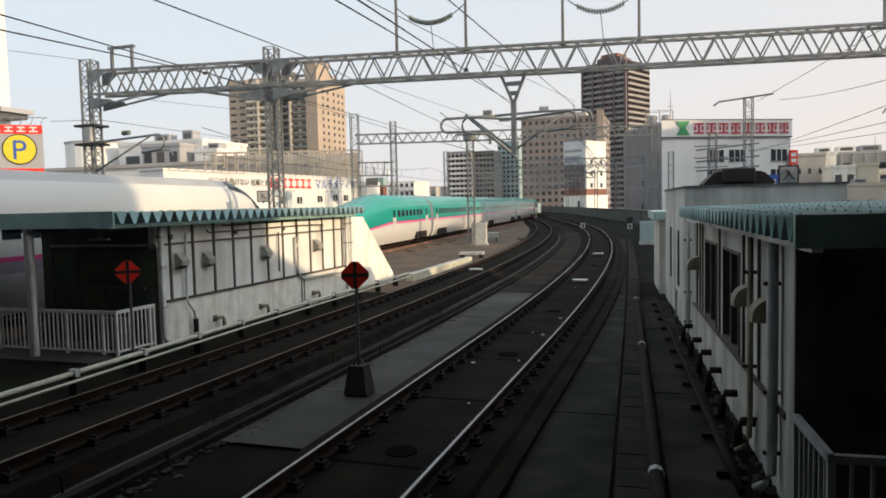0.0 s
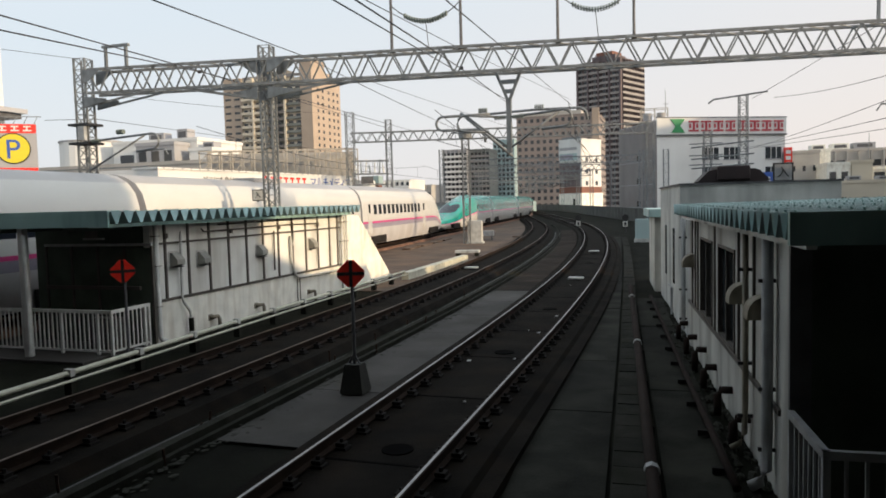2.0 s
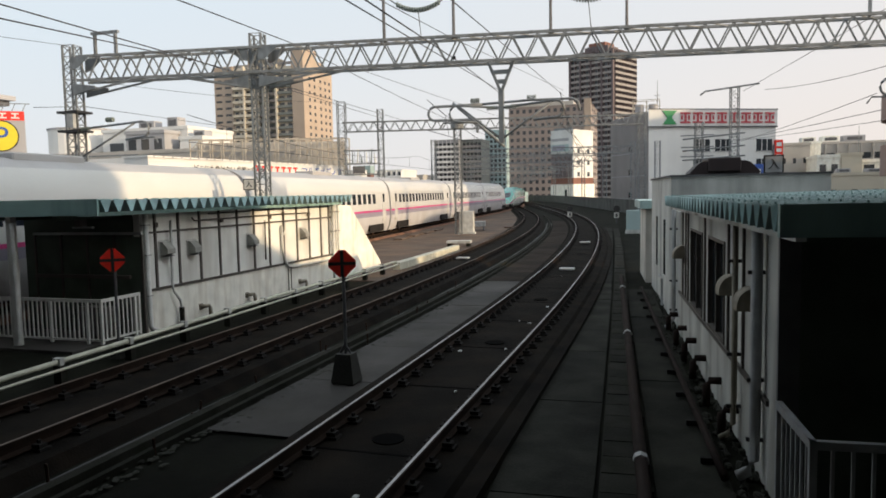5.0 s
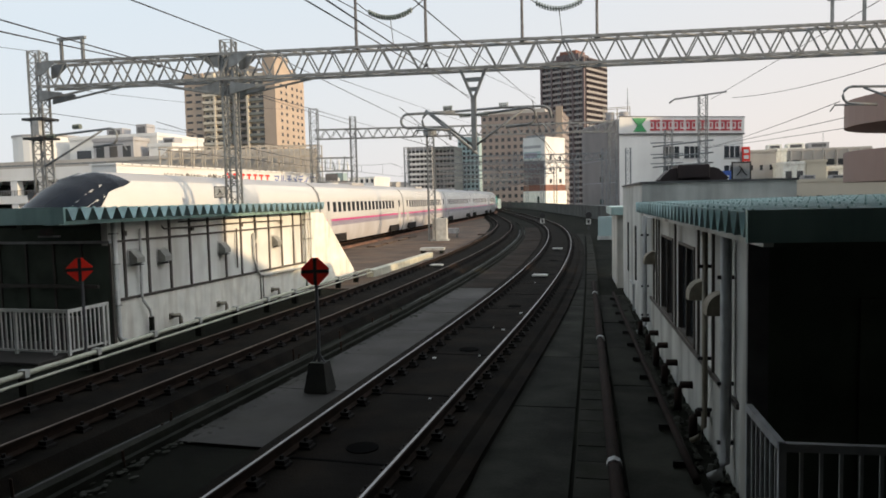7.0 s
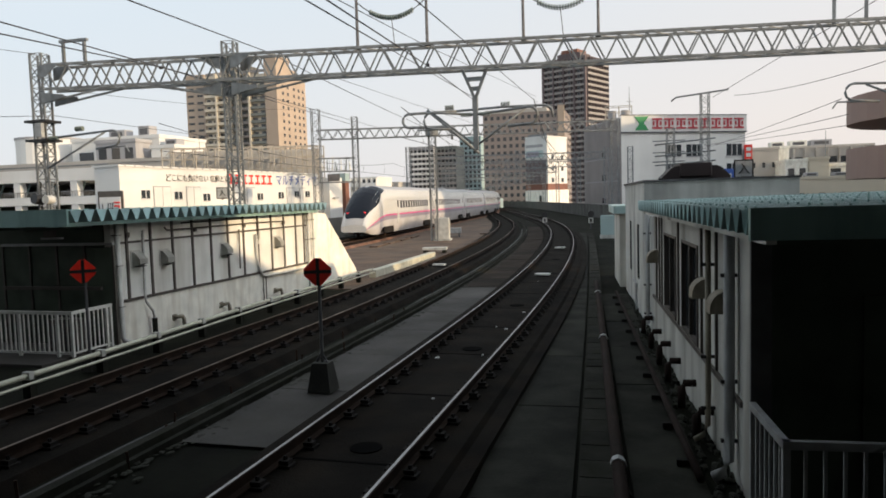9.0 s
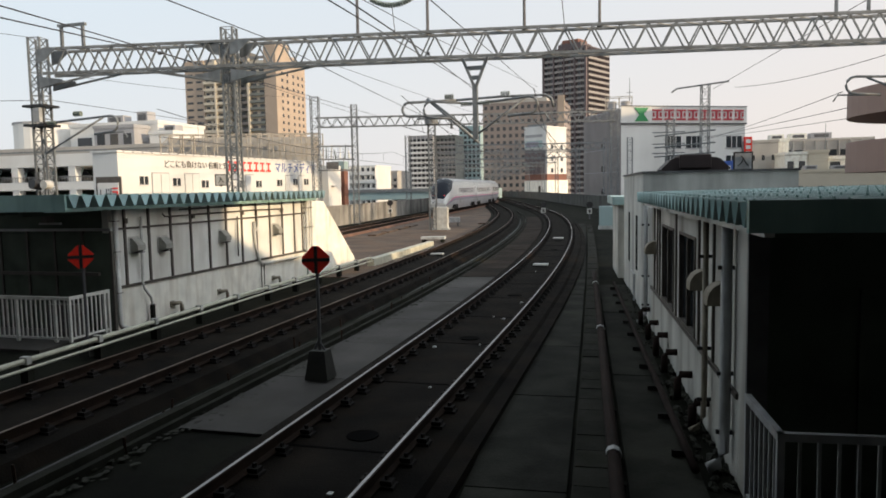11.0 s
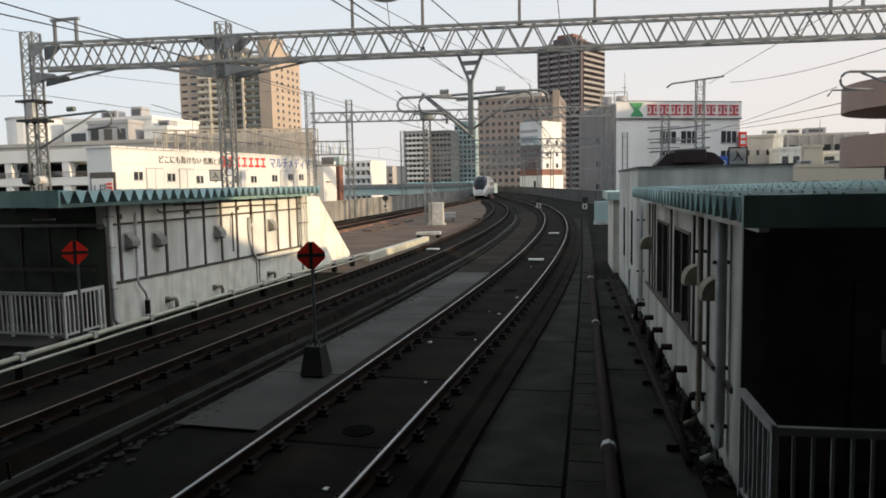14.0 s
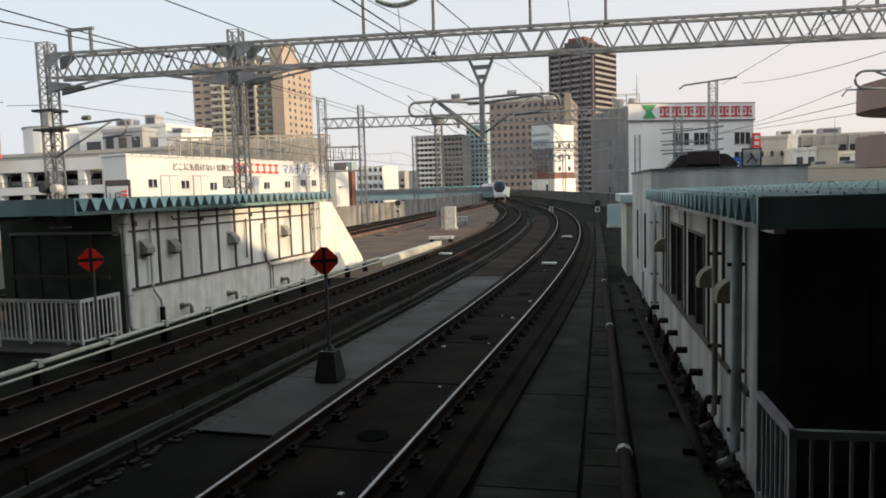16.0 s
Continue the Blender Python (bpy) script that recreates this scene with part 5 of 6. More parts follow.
# white rooftop storey along the line, with lettering
wb = thing("store_building", "long white low building with painted lettering", "building")
A0, A1 = Vector((-33.0, 40.0)), Vector((-31.0, 66.3))
WA = math.degrees(math.atan2(A1.y - A0.y, A1.x - A0.x))
wb.matrix_world = pose(A0.x, A0.y, 0, 0, 0, WA)
WL = (A1 - A0).length
part("wall", one(0, WL, 0, 2.1, -12, 5.6), M_BWHITE, wb)
part("roof_edge", one(-.1, WL + .1, -.08, 2.2, 5.6, 5.72), M_BWHITE, wb)
for u, z in ((1.9, 3.75), (5.2, 3.65), (8.4, 3.5), (13.1, 3.5), (15.6, 3.5), (18.9, 3.6), (21.6, 3.7), (23.6, 3.7)):
    w = part("window", one(u, u + .8, -.03, .02, z - .26, z + .28), M_GLASS, wb)
    part("mullion", one(u + .37, u + .43, -.045, -.032, z - .26, z + .28), M_BWHITE, w)
    part("window_frame", one(u - .05, u + .85, -.04, .01, z - .32, z - .27), M_BGREY, w)
for u, wd_ in ((3.1, .8), (3.95, .8), (6.5, .75), (7.3, .75), (14.1, 1.1), (20.3, .6), (20.95, .6), (22.6, .55), (23.1, .4)):
    part("door_frame", one(u - .06, u + wd_ + .06, -.03, -.004, 1.4, 4.32), M_BGREY, wb)
    part("door", one(u, u + wd_, -.06, -.031, 1.4, 4.25), M_BWHITE, wb)
for k in range(30):
    part("roof_fixing", one(.4 + .88 * k, .5 + .88 * k, -.12, -.085, 5.62, 5.74), M_BGREY, wb)
part("stair_head", one(WL - .1, WL + 2.6, -1.2, 3.0, -12, 5.3), M_BWHITE, wb)
part("door_hood", one(WL + .4, WL + 1.2, -1.5, -1.2, 3.2, 3.3), M_BGREY, wb)
bk = thing("annex", "small brick-red and white annex beside the store", "building")
part("wall", one(-30.9, -29.4, 69.2, 70.2, -12, 5.0), M_BRICKR, bk)
part("upper_panel", one(-30.95, -29.35, 69.15, 70.2, 5.0, 5.8), M_BTEAL, bk)

def lettering(body, size, material, m, parent, name="lettering", label=""):
    c = bpy.data.curves.new(name, 'FONT')
    c.body, c.size, c.extrude, c.align_x = body, size, .01, 'LEFT'
    c.materials.append(material)
    o = new(name, c)
    o.parent = parent
    o.matrix_basis = m
    if label:
        o["label"] = label
    return o
lettering("どこにも負けない 信頼と安心の", .60, M_BLACK, pose(4.3, -.03, 4.72, 90, 0, 0), wb, label="black painted lettering")
for k in range(7):
    u = 11.6 + .93 * k
    bm = one(u, u + .7, -.04, -.012, 4.55, 4.72); box(bm, u + .3, u + .46, -.04, -.012, 4.725, 5.2); box(bm, u + .05, u + .68, -.04, -.012, 5.205, 5.36)
    part("sign_shape", bm, M_RED, wb, "red painted sign shape")
lettering("マルチメディア", 1.05, M_BLUE, pose(18.5, -.03, 4.6, 90, 0, 0), wb, label="blue painted lettering")
# white banner on the near end
bn = thing("banner", "white banner with dark and red bars", "banner")
part("cloth", one(-34.6, -32.95, 39.9, 39.95, 1.2, 3.6), M_BWHITE, bn)
for k, word in enumerate(("1", "%")):
    lettering(word, .62, M_BLACK, pose(-34.5, 39.88, 2.75 - .75 * k, 90, 0, 0), bn, label="black lettering")
for k, word in enumerate(("以", "外")):
    lettering(word, .62, M_BLACK, pose(-34.02, 39.88, 2.75 - .75 * k, 90, 0, 0), bn, label="black lettering")
for k in range(2):
    bm = one(-33.42, -33.0, 39.86, 39.895, 2.72 - .75 * k, 2.82 - .75 * k); box(bm, -33.42, -33.0, 39.86, 39.895, 2.95 - .75 * k, 3.05 - .75 * k); box(bm, -33.1, -33.0, 39.86, 39.895, 2.825 - .75 * k, 2.945 - .75 * k); box(bm, -33.42, -33.0, 39.86, 39.895, 3.18 - .75 * k, 3.28 - .75 * k)
    part("sign_shape", bm, M_RED, bn, "red sign shape")
part("frame", one(-34.75, -32.8, 39.96, 40.05, 1.0, 4.0), M_BATTEN, bn)

pk = thing("parking_deck", "open white multi-storey parking deck", "parking building")
for k in range(5):
    z = 6.25 - 2.75 * k
    part("floor_band", one(-112, -59.5, 70, 84, z, z + (1.45 if k == 0 else .95)), M_BWHITE, pk)
    part("guard_rail", one(-112, -60, 69.9, 69.96, z - 1.25, z - 1.18), M_STEEL, pk)
    for q in range(60):
        if k < 2:
            part("baluster", one(-84 + .4 * q, -83.95 + .4 * q, 69.92, 69.95, z - 1.8, z - 1.25), M_STEEL, pk)
for k in range(13):
    part("pier", one(-60.6 - 4.15 * k, -59.6 - 4.15 * k, 70.1, 71, -12, 6.25), M_BWHITE, pk)
    part("brace", rod(B(), (-63.5 - 4.15 * k, 73, 1.7), (-61 - 4.15 * k, 73, 6.2), .12, 6), M_BTEAL, pk)
# Back wall coloured dark for the shade inside the deck
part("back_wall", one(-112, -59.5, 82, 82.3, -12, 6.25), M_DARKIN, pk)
for k in range(30):
    part("roof_rail", one(-110 + 1.7 * k, -108.4 + 1.7 * k, 69.95, 70.05, 7.95, 8.1), M_STEEL, pk)
for x, z in ((-66.5, 4.4), (-75.2, 4.4), (-70.8, 1.65)):
    cc = thing("car", "dark parked car behind the parking deck rail", "car", "parked cars", at=pose(x, 73.5, z))
    part("body", one(-.85, .85, -2.0, 2.0, .3, .85, None, .08), M_STEELD, cc)
    part("cabin", prism(B(), [(-1.3, .85), (1.4, .85), (.8, 1.4), (-.8, 1.4)], -.75, .75, 'x'), M_TGLASS, cc)
    for sx in (-.75, .75):
        for sy in (-1.25, 1.25):
            part("wheel", rod(B(), (sx - .1, sy, .3), (sx + .1, sy, .3), .3, 12), M_BLACK, cc)

sc = thing("billboard_frame", "grey steel lattice billboard frame seen from behind", "billboard frame")
S0, S1 = Vector((-44.5, 60, 0)), Vector((-30.5, 65.2, 0))
for k in range(15):
    q = S0.lerp(S1, k / 14)
    for dy in (0, 1.4):
        part("post", rod(B(), (q.x, q.y + dy, 5.0), (q.x, q.y + dy, 8.5), .07, 4), M_FRAMEB, sc)
for z in (5.2, 6.3, 7.4, 8.45):
    for dy in (0, 1.4):
        part("rail", rod(B(), (S0.x, S0.y + dy, z), (S1.x, S1.y + dy, z), .06, 4), M_FRAMEB, sc)
for k in range(14):
    a, b = S0.lerp(S1, k / 14), S0.lerp(S1, (k + 1) / 14)
    for z in (5.2, 6.3, 7.4):
        part("brace", rod(B(), (a.x, a.y, z), (b.x, b.y, z + 1.05), .045, 4), M_FRAMEB, sc)
        part("brace", rod(B(), (b.x, b.y + 1.4, z), (a.x, a.y + 1.4, z + 1.05), .045, 4), M_FRAMEB, sc)
part("board", one(0, 15, 2.2, 2.35, 5.0, 8.3, pose(S0.x, S0.y, 0, 0, 0, 20.4)), M_CONC, sc, "back of the advertising board")

tw = thing("apartment_tower", "tall tan and cream tiled apartment tower with balconies", "building", "city buildings", at=pose(-160, 270, 0))
def tower_bay(x0, x1, y0, z1, wallm, n_col, storey, first, balcony=None, win=1.5):
    """One upright bay of the tower: wall, windows and, where it has them, balcony slabs with parapets."""
    part("bay_wall", one(x0, x1, y0, y0 + 12, -12, z1), wallm, tw)
    k = 0
    while first + k * storey + 2.2 < z1:
        z = first + k * storey
        for c in range(n_col):
            u = x0 + (x1 - x0) * (c + .5) / n_col; w = (x1 - x0) / n_col * .31
            part("window", one(u - w, u + w, y0 - .06, y0 + .1, z, z + win), M_GLASS, tw)
        if balcony is not None:
            bm = one(x0 + .2, x1 - .2, y0 - 1.5, y0 - .07, z - .75, z - .55); box(bm, x0 + .2, x1 - .2, y0 - 1.5, y0 - 1.35, z - .548, z + .35)
            part("balcony", bm, balcony, tw)
        k += 1
tower_bay(-26.4, -17.4, 0, 58.5, M_TAN, 2, 2.9, -6, None, .9)
tower_bay(-17.38, -11.5, .6, 57.5, M_PTILE, 2, 2.9, -6, M_PTILE)
tower_bay(-11.48, -5.6, .6, 57.5, M_PTILE, 2, 2.9, -6, M_PTILE)
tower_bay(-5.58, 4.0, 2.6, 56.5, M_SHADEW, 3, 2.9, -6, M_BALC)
tower_bay(4.02, 11.5, .6, 57.0, M_PTILE, 2, 2.9, -6, M_SHADEW)
for u in (-11.5, -5.6, -.8, 4.0):
    part("pier", one(u - .45, u + .45, -1.2, .58, -12, 58), M_PTILE, tw)
tower_bay(11.52, 17.0, -1.0, 64.0, M_TAN, 0, 2.9, -6)
part("side_wing", one(10.0, 17.0, 11.02, 25.5, -12, 57), M_TAN, tw, "sunlit tan side wing")
for k in range(20):
    for v_ in (3.5, 8.0, 13.5, 18.0, 22.0):
        part("window", one(16.9, 17.06, v_, v_ + 1.5, -4 + 2.9 * k, -2.7 + 2.9 * k), M_GLASS, tw)
part("crown", one(10, 16.6, 11.1, 18, 57, 60.0), M_TAN, tw)
part("roof_box", one(-12, 3, 4, 10, 57.6, 61), M_BEIGE, tw)
part("roof_rail", one(-17, 11, .7, .85, 57.6, 58.8), M_BALC, tw)
td = facade_block("apartment_tower", "tall dark brown apartment tower, lit balconies", -46.3, -20.3, 397, 421, 76.5, M_DKTILE, [('f', 9, 30, 3.0, -10, .6, 1.8, 'balcony'), ('r', 8, 30, 3.0, -10, .6, 1.8, 'balcony')], -25)
part("roof_crown", one(-8, 6, -6, 6, 77, 80.5), M_DKTILE, td)
part("roof_frame", one(-6, 4, -5, 5, 80.5, 82.6), M_BRICKR, td)
for k in range(6):
    part("crown_post", one(-8.5 + 3 * k, -8.2 + 3 * k, -7, -6.8, 77, 81), M_STEELD, td)
for u, w in ((-13.1, 1.1), (-6.5, .8), (0, .8), (6.5, .8), (13.0, 1.1)):
    part("pier", one(u - w / 2, u + w / 2, -13.5, -12.05, -12, 76.4), M_DKTILE, td)
hb_ = facade_block("hotel", "broad brown tiled building with small square windows", -63.5, -29.5, 300, 330, 37.5, M_BROWN, [('f', 13, 15, 2.95, -6, .5, 1.5, 'plain'), ('r', 6, 15, 2.95, -6, .5, 1.5, 'plain')])
# Tan strip paints the sunlit right edge of the brown hotel
part("pier", one(14.5, 17.2, -15.4, -14, -12, 40), M_TAN, hb_, "corner pier, tan put in for its sunlit edge")
part("attic", one(-16, 10, -15.2, 10, 37.9, 39.5), M_CONC, hb_)
sb = facade_block("shop_building", "narrow white and brown building with billboard", -30.7, -22.8, 212, 222, 19.9, M_BWHITE, [('r', 2, 3, 3.4, 6.8, .25, 1.3, 'plain')], -28)
part("cladding", one(-3.9, 3.4, -5.15, -5, 6.5, 13.4), M_DKTILE, sb, "dark brown cladding")
for k in range(4):
    part("mullion", one(-2.9 + 1.5 * k, -2.75 + 1.5 * k, -5.2, -5.15, 6.5, 13.4), M_BROWN, sb)
part("red_band", one(-3.98, 3.98, -5.18, 5.1, 4.6, 6.4), M_BRICKR, sb)
part("lower_front", one(-3.9, 4.3, -5.6, -5.02, -12, 4.5), M_CREAM, sb, "lit cream ground floors")
part("lower_side", one(3.96, 4.3, -5.0, 5.2, -12, 4.5), M_CREAM, sb, "lit cream side wall")
part("doorway", one(1.2, 2.0, -5.66, -5.61, .8, 3.0), M_GLASS, sb)
part("billboard", one(-3.9, 3.95, -5.4, -5.2, 13.9, 19.4), M_BWHITE, sb)
for z0, z1, m_ in ((14.2, 16.2, M_BTEAL), (17.2, 18.0, M_BGREY)):
    part("billboard_panel", one(-3.6, 2.6, -5.45, -5.41, z0, z1), m_, sb, "blue-grey billboard bars")
part("billboard_panel", one(-3.2, 1.2, -5.49, -5.455, 14.5, 15.9), M_BAND, sb, "small grey-blue billboard panel")
part("roof_rail", one(-3.3, 3.3, -4.6, -4.5, 20.4, 21.1), M_STEEL, sb)
wr = thing("warehouse", "white building with red and green roof sign", "building", "city buildings", at=pose(-2.8, 126, 0, 0, 0, 27.6))
part("wall", one(0, 23.7, 0, 15.5, -12, 15.5), M_BWHITE, wr)
part("side_cladding", one(-.06, -.01, .0, 15.5, -12, 15.5), M_SIDEW, wr, "taupe side wall, its shade put into the colour")
for k in range(4):
    part("side_joint", one(-.09, -.062, .4, 15.3, -3 + 4 * k, -2.9 + 4 * k), M_BGREY, wr)
for k in range(3):
    part("side_window", one(-.1, -.061, 6.2, 7.6, 1.2 + 4 * k, 2.2 + 4 * k), M_GLASS, wr)
part("sign_band", one(-.1, 23.8, -.25, -.01, 13.2, 16.0), M_BWHITE, wr)
part("coping", one(-.15, 23.85, -.3, .1, 16.0, 16.15), M_STEELD, wr)
part("roof", one(.1, 23.6, .1, 15.4, 15.5, 15.7), M_BGREY, wr)
part("coping", one(-.15, 23.85, -.3, -.24, 13.0, 13.25), M_STEELD, wr)
for k, zc in enumerate((3.0, 6.4, 9.8)):
    for u in (8.2, 12.2, 20.0):
        w = part("window", one(u, u + 3.0, -.06, .05, zc - .8, zc + 1.2), M_GLASS, wr)
        for m_ in (.95, 1.95):
            part("mullion", one(u + m_, u + m_ + .1, -.1, -.062, zc - .8, zc + 1.2), M_BWHITE, w)
        part("window_sill", one(u - .15, u + 3.15, -.16, -.002, zc - .95, zc - .81), M_BGREY, w)
for k in range(8):
    u = 5.6 + 2.25 * k
    bm = one(u, u + 1.8, -.4, -.27, 13.7, 14.0); box(bm, u + .75, u + 1.1, -.4, -.27, 14.005, 15.2); box(bm, u, u + 1.8, -.4, -.27, 15.205, 15.5); box(bm, u + .1, u + .4, -.4, -.27, 14.3, 15.0); box(bm, u + 1.4, u + 1.7, -.4, -.27, 14.3, 15.0)
    part("sign_shape", bm, M_SIGNR, wr, "red roof sign shape")
part("sign_shape", prism(B(), [(2.4, 13.5), (3.2, 14.6), (2.3, 15.8), (4.9, 15.8), (4.0, 14.7), (4.9, 13.5)], -.4, -.27), M_SGREEN, wr, "green roof sign shape")
tk = thing("roof_tank", "pale lattice frame with small tanks on the roof", "water tank")
for xx in (-5.9, -3.5, -1.2):
    for yy in (137.0, 139.4):
        part("post", one(xx, xx + .14, yy, yy + .14, 15.7, 19.0), M_FRAMEB, tk)
for z in (16.6, 17.8, 18.9):
    for yy in (137.0, 139.4):
        part("rail", one(-5.9, -1.06, yy - .005, yy + .1, z, z + .1), M_FRAMEB, tk)
for xx in (-4.7, -2.3):
    part("tank", tube(B(), [(xx, 138.3, 15.7), (xx, 138.3, 18.2)], .8, 14), M_BGREY, tk, smooth=False)
for x0, x1, y0, y1, z1, m_, rf, lab in (
        (20.6, 25.9, 150, 165, 10.4, M_CONC, [('f', 3, 3, 3.0, 1, .3, 1.0, 'plain')], "plain grey office building with a few windows"),
        (26.1, 27.9, 151, 160, 10.6, M_CREAM, [], "narrow cream stair tower with flat roof"),
        (30.2, 52, 185, 200, 12.2, M_CONC, [('f', 9, 6, 3.1, -4, .7, 1.7, 'balcony')], "beige apartment building with long balconies"),
        (25.3, 29.0, 140, 150, 7.6, M_CREAM, [('f', 2, 1, 3.0, 5.2, .55, 1.2, 'plain')], "cream low building with wide windows"),
        (29.05, 32.2, 139.5, 150, 7.8, M_PTILE, [('f', 1, 1, 3.0, 2.6, .3, 1.0, 'plain')], "cream stair house with one window"),
        (32.25, 40.5, 141, 152, 6.6, M_CREAM, [('f', 3, 1, 3.0, 4.3, .6, 1.9, 'plain')], "cream stepped building with dark windows"),
        (25.2, 44, 134, 139, 4.3, M_PTILE, [('f', 6, 1, 3.0, .8, .25, 1.2, 'plain')], "lit cream annex with pipes on its roof"),
        (-129, -114, 400, 420, 33, M_BGREY, [('f', 6, 16, 2.9, -8, .6, 1.7, 'balcony')], "grey apartment block with balconies"),
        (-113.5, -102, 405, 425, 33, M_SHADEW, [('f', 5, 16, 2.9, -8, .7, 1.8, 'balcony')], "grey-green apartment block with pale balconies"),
        (-106, -93, 430, 450, 40, M_BTEAL, [('f', 5, 17, 2.9, -8, .6, 1.7, 'plain')], "teal glass-fronted tower block"),
        (-95.5, -86, 230, 245, 10.6, M_BWHITE, [('f', 5, 7, 2.8, -8, .5, 1.5, 'balcony')], "white apartment block with balconies"),
        (-118, -102, 300, 320, 10.5, M_CONC, [('f', 6, 7, 2.8, -8, .5, 1.5, 'balcony')], "low beige apartment block with balconies"),
        (-132, -64, 90, 104, 9.6, M_CONC, [], "long beige low commercial building with flat roof"),
        (-86, -70, 94, 106, 13.4, M_BWHITE, [('f', 3, 1, 3.0, 10.3, .5, 1.4, 'plain'), ('r', 2, 1, 3.0, 10.3, .4, 1.4, 'plain')], "white rooftop storey with dark windows"),
        (-78.5, -71.5, 90.5, 93.9, 12.6, M_BGREY, [('f', 3, 1, 3.0, 10.2, .6, 1.6, 'plain')], "grey glazed rooftop lift house"),
        (-70, -66, 92, 98, 11.6, M_BWHITE, [], "small white rooftop stair house")):
    facade_block("building", lab, x0, x1, y0, y1, z1, m_, rf)
vd = thing("far_viaduct", "distant blue-grey steel viaduct girder", "viaduct")
part("girder", one(-75, -33, 172, 178, 0.2, 2.6), M_BTEAL, vd)
part("deck_edge", one(-75, -33, 171.6, 171.9, 2.0, 2.9), M_STEEL, vd)

cr = thing("spiral_ramp", "brown rounded parking ramp with two tiers", "ramp building")
for z0, z1, r in ((3.4, 5.65, 10.0), (7.5, 9.45, 10.0)):
    part("parapet", tube(B(), [(25.3, 60, z0), (25.3, 60, z1)], r, 48), M_CRAMP, cr)
part("core", tube(B(), [(25.3, 60, -12), (25.3, 60, 9)], 7.0, 32), M_DKTILE, cr)

dv = thing("roof_hood", "dark brown domed roof ventilator", "roof ventilator", at=pose(1.42, 20.5, 3.1, 0, 0, 5))
part("hood", prism(B(), [(-.7, .0), (.7, .0), (.88, .1), (.62, .36), (.5, .4), (-.5, .4), (-.62, .36), (-.88, .1)], -.5, .5), M_VENT, dv)
part("box", one(-.42, .38, -.6, .6, .12, .48, None, .02), M_VENT, dv)
for x, y, z, s, rz in ((2.75, 21, 3.4, .5, 0), (-15.45, 24.35, 3.3, .44, 32)):
    pl = thing("plate_sign", "small grey plate with one dark character", "sign", "plates", at=pose(x, y, z, 0, 0, rz))
    part("plate", one(-s / 2, s / 2, -.02, .02, -s / 2, s / 2), M_BLACK, pl, "dark plate rim")
    part("plate_face", one(-s * .42, s * .42, -.026, -.021, -s * .42, s * .42), M_PIPE, pl, "grey plate face")
    part("bracket", one(-.03, .03, .021, .3, -s * .6, s / 2), M_STEELD, pl)
    lettering("入", s * .62, M_BLACK, pose(-s * .31, -.04, -s * .22, 90, 0, 0), pl)
psg = thing("parking_sign", "white board greyed for half shade, yellow parking disc", "sign", at=pose(-73.6, 68.0, 0, 0, 0, 40))
# White board drawn grey so its colour carries the half shade
part("board", one(-9.5, 0, 0, .3, 7.9, 13.6), M_BGREY, psg)
part("disc", tube(B(), [(-2.5, -.09, 10.65), (-2.5, -.04, 10.65)], 1.85, 40), M_BLACK, psg, "dark rim of the disc")
part("disc", tube(B(), [(-2.5, -.13, 10.65), (-2.5, -.091, 10.65)], 1.72, 40), M_YELLOW, psg, "yellow disc")
lettering("P", 3.3, M_BLUE, pose(-3.4, -.15, 9.45, 90, 0, 0), psg)
part("red_band", one(-9.5, 0, -.03, -.005, 7.9, 8.35), M_RED, psg)
part("red_band", one(-9.5, 0, -.03, -.005, 12.5, 13.55), M_RED, psg)
for k in range(7):
    u = -9.2 + 1.3 * k
    bm = one(u, u + .9, -.06, -.032, 12.72, 12.88); box(bm, u + .35, u + .52, -.06, -.032, 12.885, 13.2); box(bm, u + .05, u + .85, -.06, -.032, 13.205, 13.36)
    part("sign_shape", bm, M_BWHITE, psg, "white sign shape")
part("support", one(-6, -4, .35, .6, -12, 8.2), M_STEEL, psg)
for k in range(9):
    part("top_post", rod(B(), (-9 + 1.1 * k, .2, 13.6), (-8.6 + 1.1 * k, .2, 14.5), .05, 4), M_STEEL, psg)
part("top_rail", one(-9.5, .6, .15, .25, 14.45, 14.55), M_STEEL, psg)
can = thing("roof_canopy", "dark flat rooftop canopy on a pale tower", "canopy", at=pose(-79.0, 72.0, 0))
part("slab", one(-14, -4.5, -1, 4, 16.3, 16.9), M_BGREY, can)
part("underside", one(-14, -5.2, -.6, 3.6, 15.6, 16.28), M_STEELD, can)
part("shaft", one(-14, -8.7, 0, 4, -12, 36), M_BWHITE, can, "tall white tower shaft")
part("post", one(-7, -6.6, 0, .4, -12, 15.6), M_STEEL, can)

# unseen station hall and shed behind camera and beside platform, added to block light
st = thing("unseen_station", "unseen grey station hall added to block light", "station", kind="structure")
part("wall", one(7.5, 18, -70, 14.8, -12, 12.0), M_CONC, st)
# unseen slope, shapes the diagonal shadow edge on the far hut's wall
part("shadow_wedge", prism(B(), [(14.82, -12), (14.82, 6.7), (20.4, 4.6), (20.4, -12)], 7.5, 14, 'x'), M_CONC, st, "unseen sloped block shaping the shadow edge")
part("wall", one(-32, 7.4, -72, -70, -12, 9.5), M_CONC, st)
part("wall", one(-32, -31, -69.9, -6, -12, 9.5), M_CONC, st)
# roof out of view, drawn forward to cut sky light on the deck
part("roof", one(-32, 7.4, -69.9, 7.0, 8.6, 9.1), M_DARKIN, st)
# unseen block placed to shade the far tracks and warehouse
part("wall", one(50, 66, 70, 136, -12, 27), M_CONC, st)
part("platform", one(-1.6, 6, -58, 1.2, -0.36, 1.2), M_CONC, st)

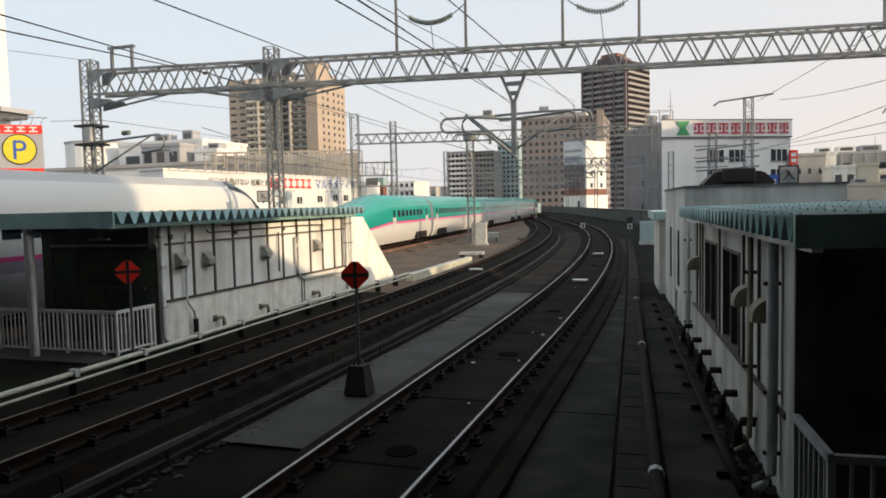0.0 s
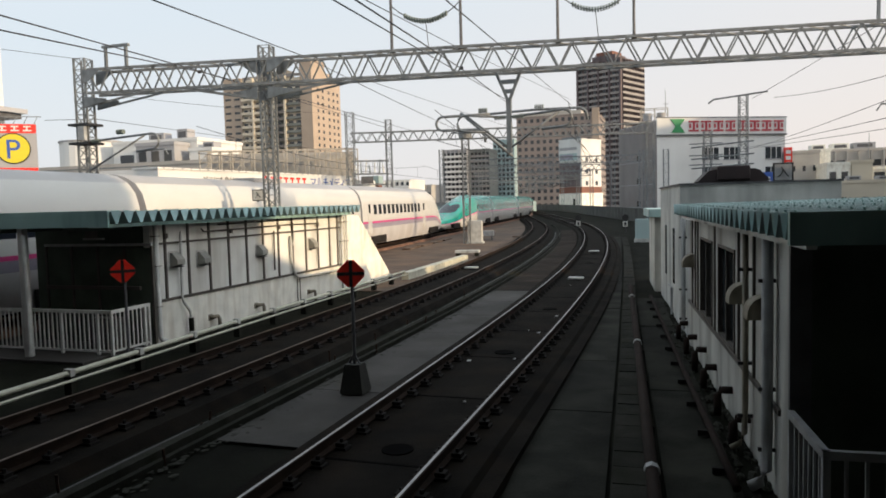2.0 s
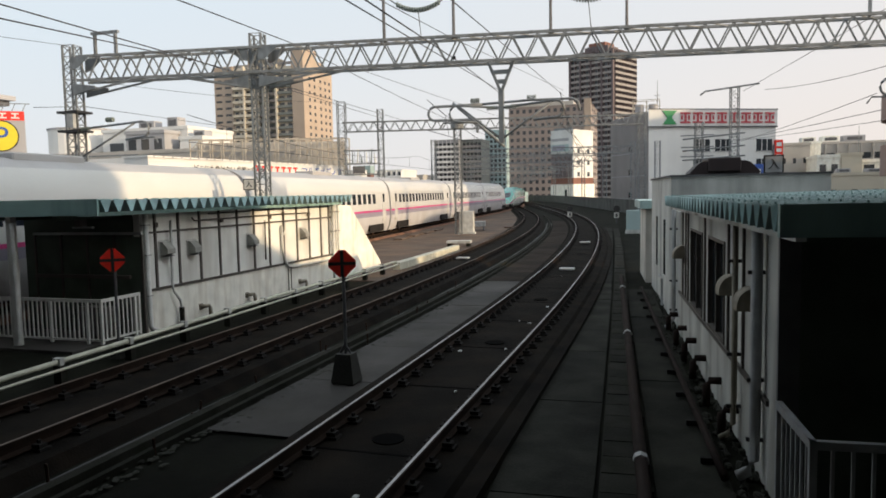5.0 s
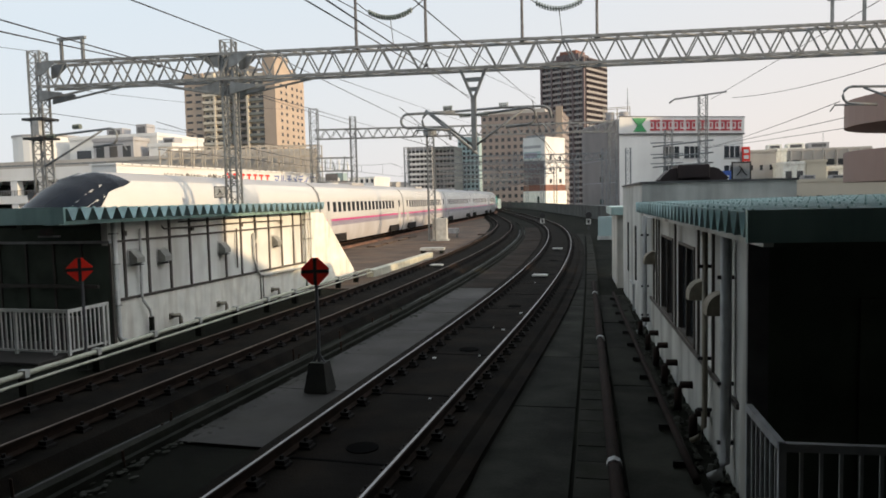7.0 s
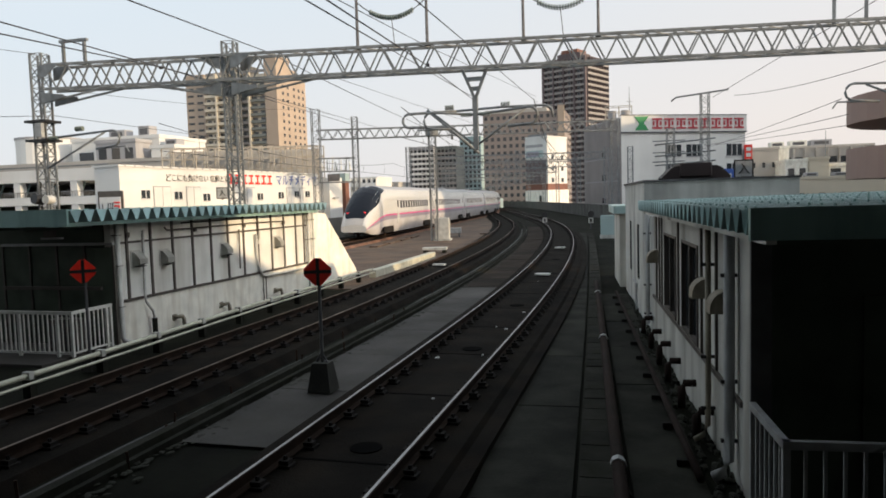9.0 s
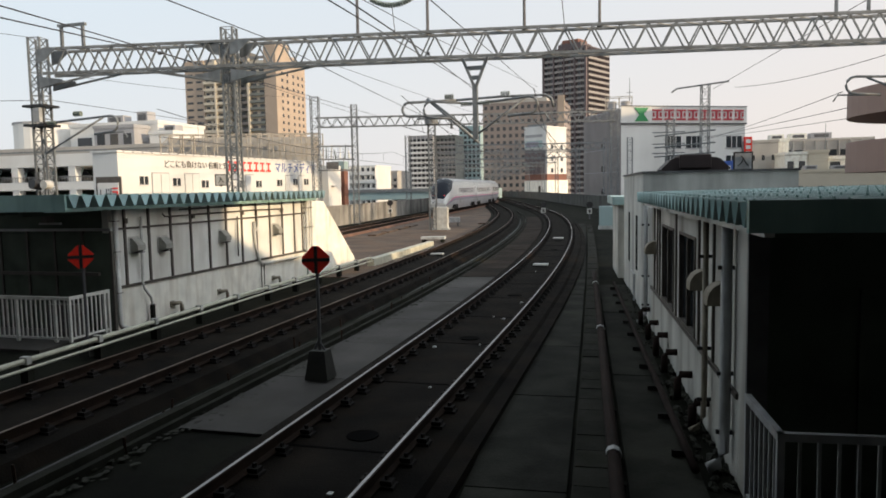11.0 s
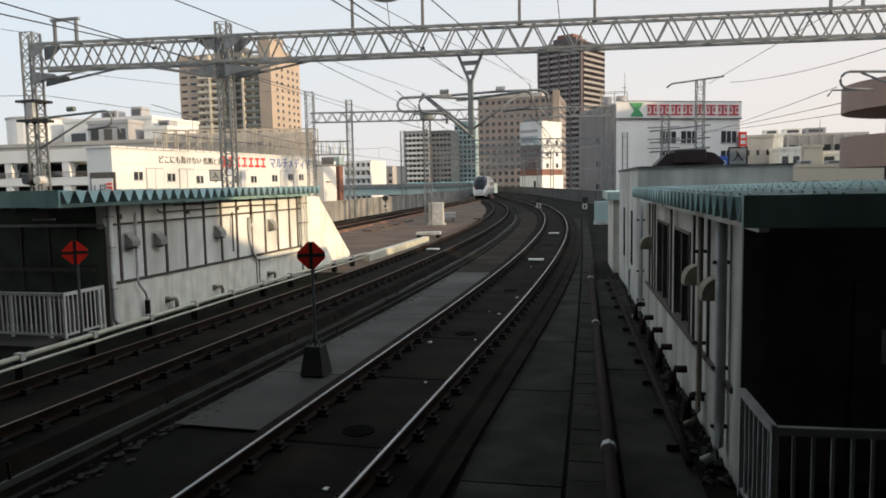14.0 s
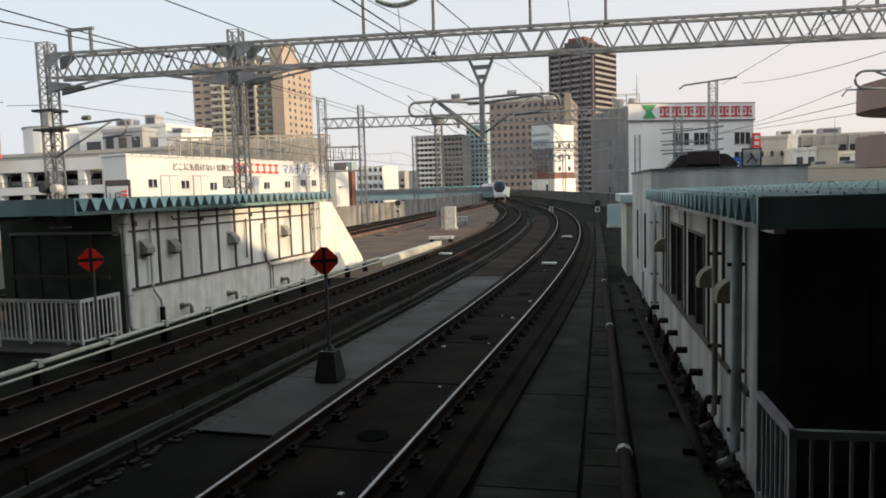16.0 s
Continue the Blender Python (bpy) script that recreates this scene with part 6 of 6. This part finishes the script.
# small street signs on the warehouse corner
vs_ = thing("vertical_sign", "tall red and white vertical shop sign", "sign", at=pose(18.7, 136.6, 0, 0, 0, 20))
part("board", one(-.7, .7, 0, .3, 4.2, 10.8), M_RED, vs_)
for k in range(6):
    part("sign_bar", one(-.45, .45, -.02, -.002, 4.6 + 1.02 * k, 5.25 + 1.02 * k), M_BWHITE, vs_)
part("arm", one(-1.0, -.7, .1, .2, 6, 10), M_STEEL, vs_)
bs_ = thing("vertical_sign", "blue vertical shop sign with white bars", "sign", at=pose(14.6, 129.5, 0, 0, 0, 20))
part("board", one(-1.0, 1.0, 0, .3, -1, 6.5), M_BLUE, bs_)
for k in range(5):
    part("sign_bar", one(-.5, .5, -.02, -.002, .2 + 1.2 * k, .9 + 1.2 * k), M_BWHITE, bs_)
part("pole", one(-.1, .1, .31, .5, -12, 6), M_STEEL, bs_)
tkk = thing("water_tank", "round white rooftop water tank", "water tank", at=pose(-93, 97, 9.6))
part("shell", tube(B(), [(0, 0, .5), (0, 0, 4.6)], 5.0, 28), M_BWHITE, tkk)
part("lid", tube(B(), [(0, 0, 4.6), (0, 0, 4.9)], 5.15, 28), M_BGREY, tkk)
part("plinth", tube(B(), [(0, 0, 0), (0, 0, .5)], 4.6, 28), M_CONC, tkk)
# rooftop masts and plant
for x, y, z0, h in ((-1.6, 142, 16, 7), (34.0, 150, 7.1, 6.5), (-150, 285, 59, 8)):
    an = thing("antenna", "thin steel rooftop antenna mast", "antenna", "antennas", at=pose(x, y, z0))
    part("pole", rod(B(), (0, 0, 0), (0, 0, h), .12, 5, .04), M_STEEL, an)
    part("rung", one(-.5, .5, -.04, .04, h * .6, h * .6 + .08), M_STEEL, an)
for x, y, z, w, l, h, lab in ((-80, 98, 13.9, 3, 2, 1.4, "grey rooftop plant unit"), (-75, 98, 13.9, 2, 2, 1.8, "grey rooftop plant unit"), (-68, 95, 12.1, 2, 2, 1.0, "grey rooftop plant unit"), (31.8, 188, 12.7, 3, 4, 1.3, "cream stair head on a flat roof"), (36.4, 188, 12.7, 3.6, 4, 1.4, "cream stair head on a flat roof"), (41.3, 188, 12.7, 4.4, 4, 1.4, "grey plant box on a flat roof"), (28.5, 136, 4.8, 2, 2, .7, "grey plant box on a flat roof"), (33, 136, 4.8, 2.4, 2, .6, "grey plant box on a flat roof"), (37, 136, 4.8, 1.6, 2, .8, "grey plant box on a flat roof")):
    rb = thing("rooftop_unit", lab + ", weathered", "rooftop unit", "rooftop units", at=pose(x, y, z))
    part("casing", one(-w / 2, w / 2, -l / 2, l / 2, 0, h, None, .05), M_BGREY if "grey" in lab else M_CREAM, rb)
    part("louvre", one(-w * .35, w * .35, -l / 2 - .05, -l / 2 - .005, h * .25, h * .75), M_STEELD, rb)

# ---- motion ----
SPEED = 16.6                      # metres a second until 11 s, then braking
TAIL_9 = LINE_T.s_of_y(49.7)      # where the tail is at 9 s

def run(t):
    """Metres run by the train since 9 s."""
    e = min(max(t - 11.0, 0.0), 3.5)
    return SPEED * (t - 9.0) - 5.1 * (e * e / 7.0 + max(0.0, t - 14.5))

def car_pose(s, half):
    a, b = LINE_T.off(s - half, 0, 0), LINE_T.off(s + half, 0, 0)
    h = math.degrees(math.atan2(-(b.x - a.x), b.y - a.y))
    mid = (a + b) / 2
    return pose(mid.x, mid.y, 0.0, 0, 0, h)

def motions():
    for car, mid, length in CARS:
        walk(car, [(t / 2, car_pose(TAIL_9 + run(t / 2) + mid, length / 2 - 3.5)) for t in range(0, 33)])

motions()
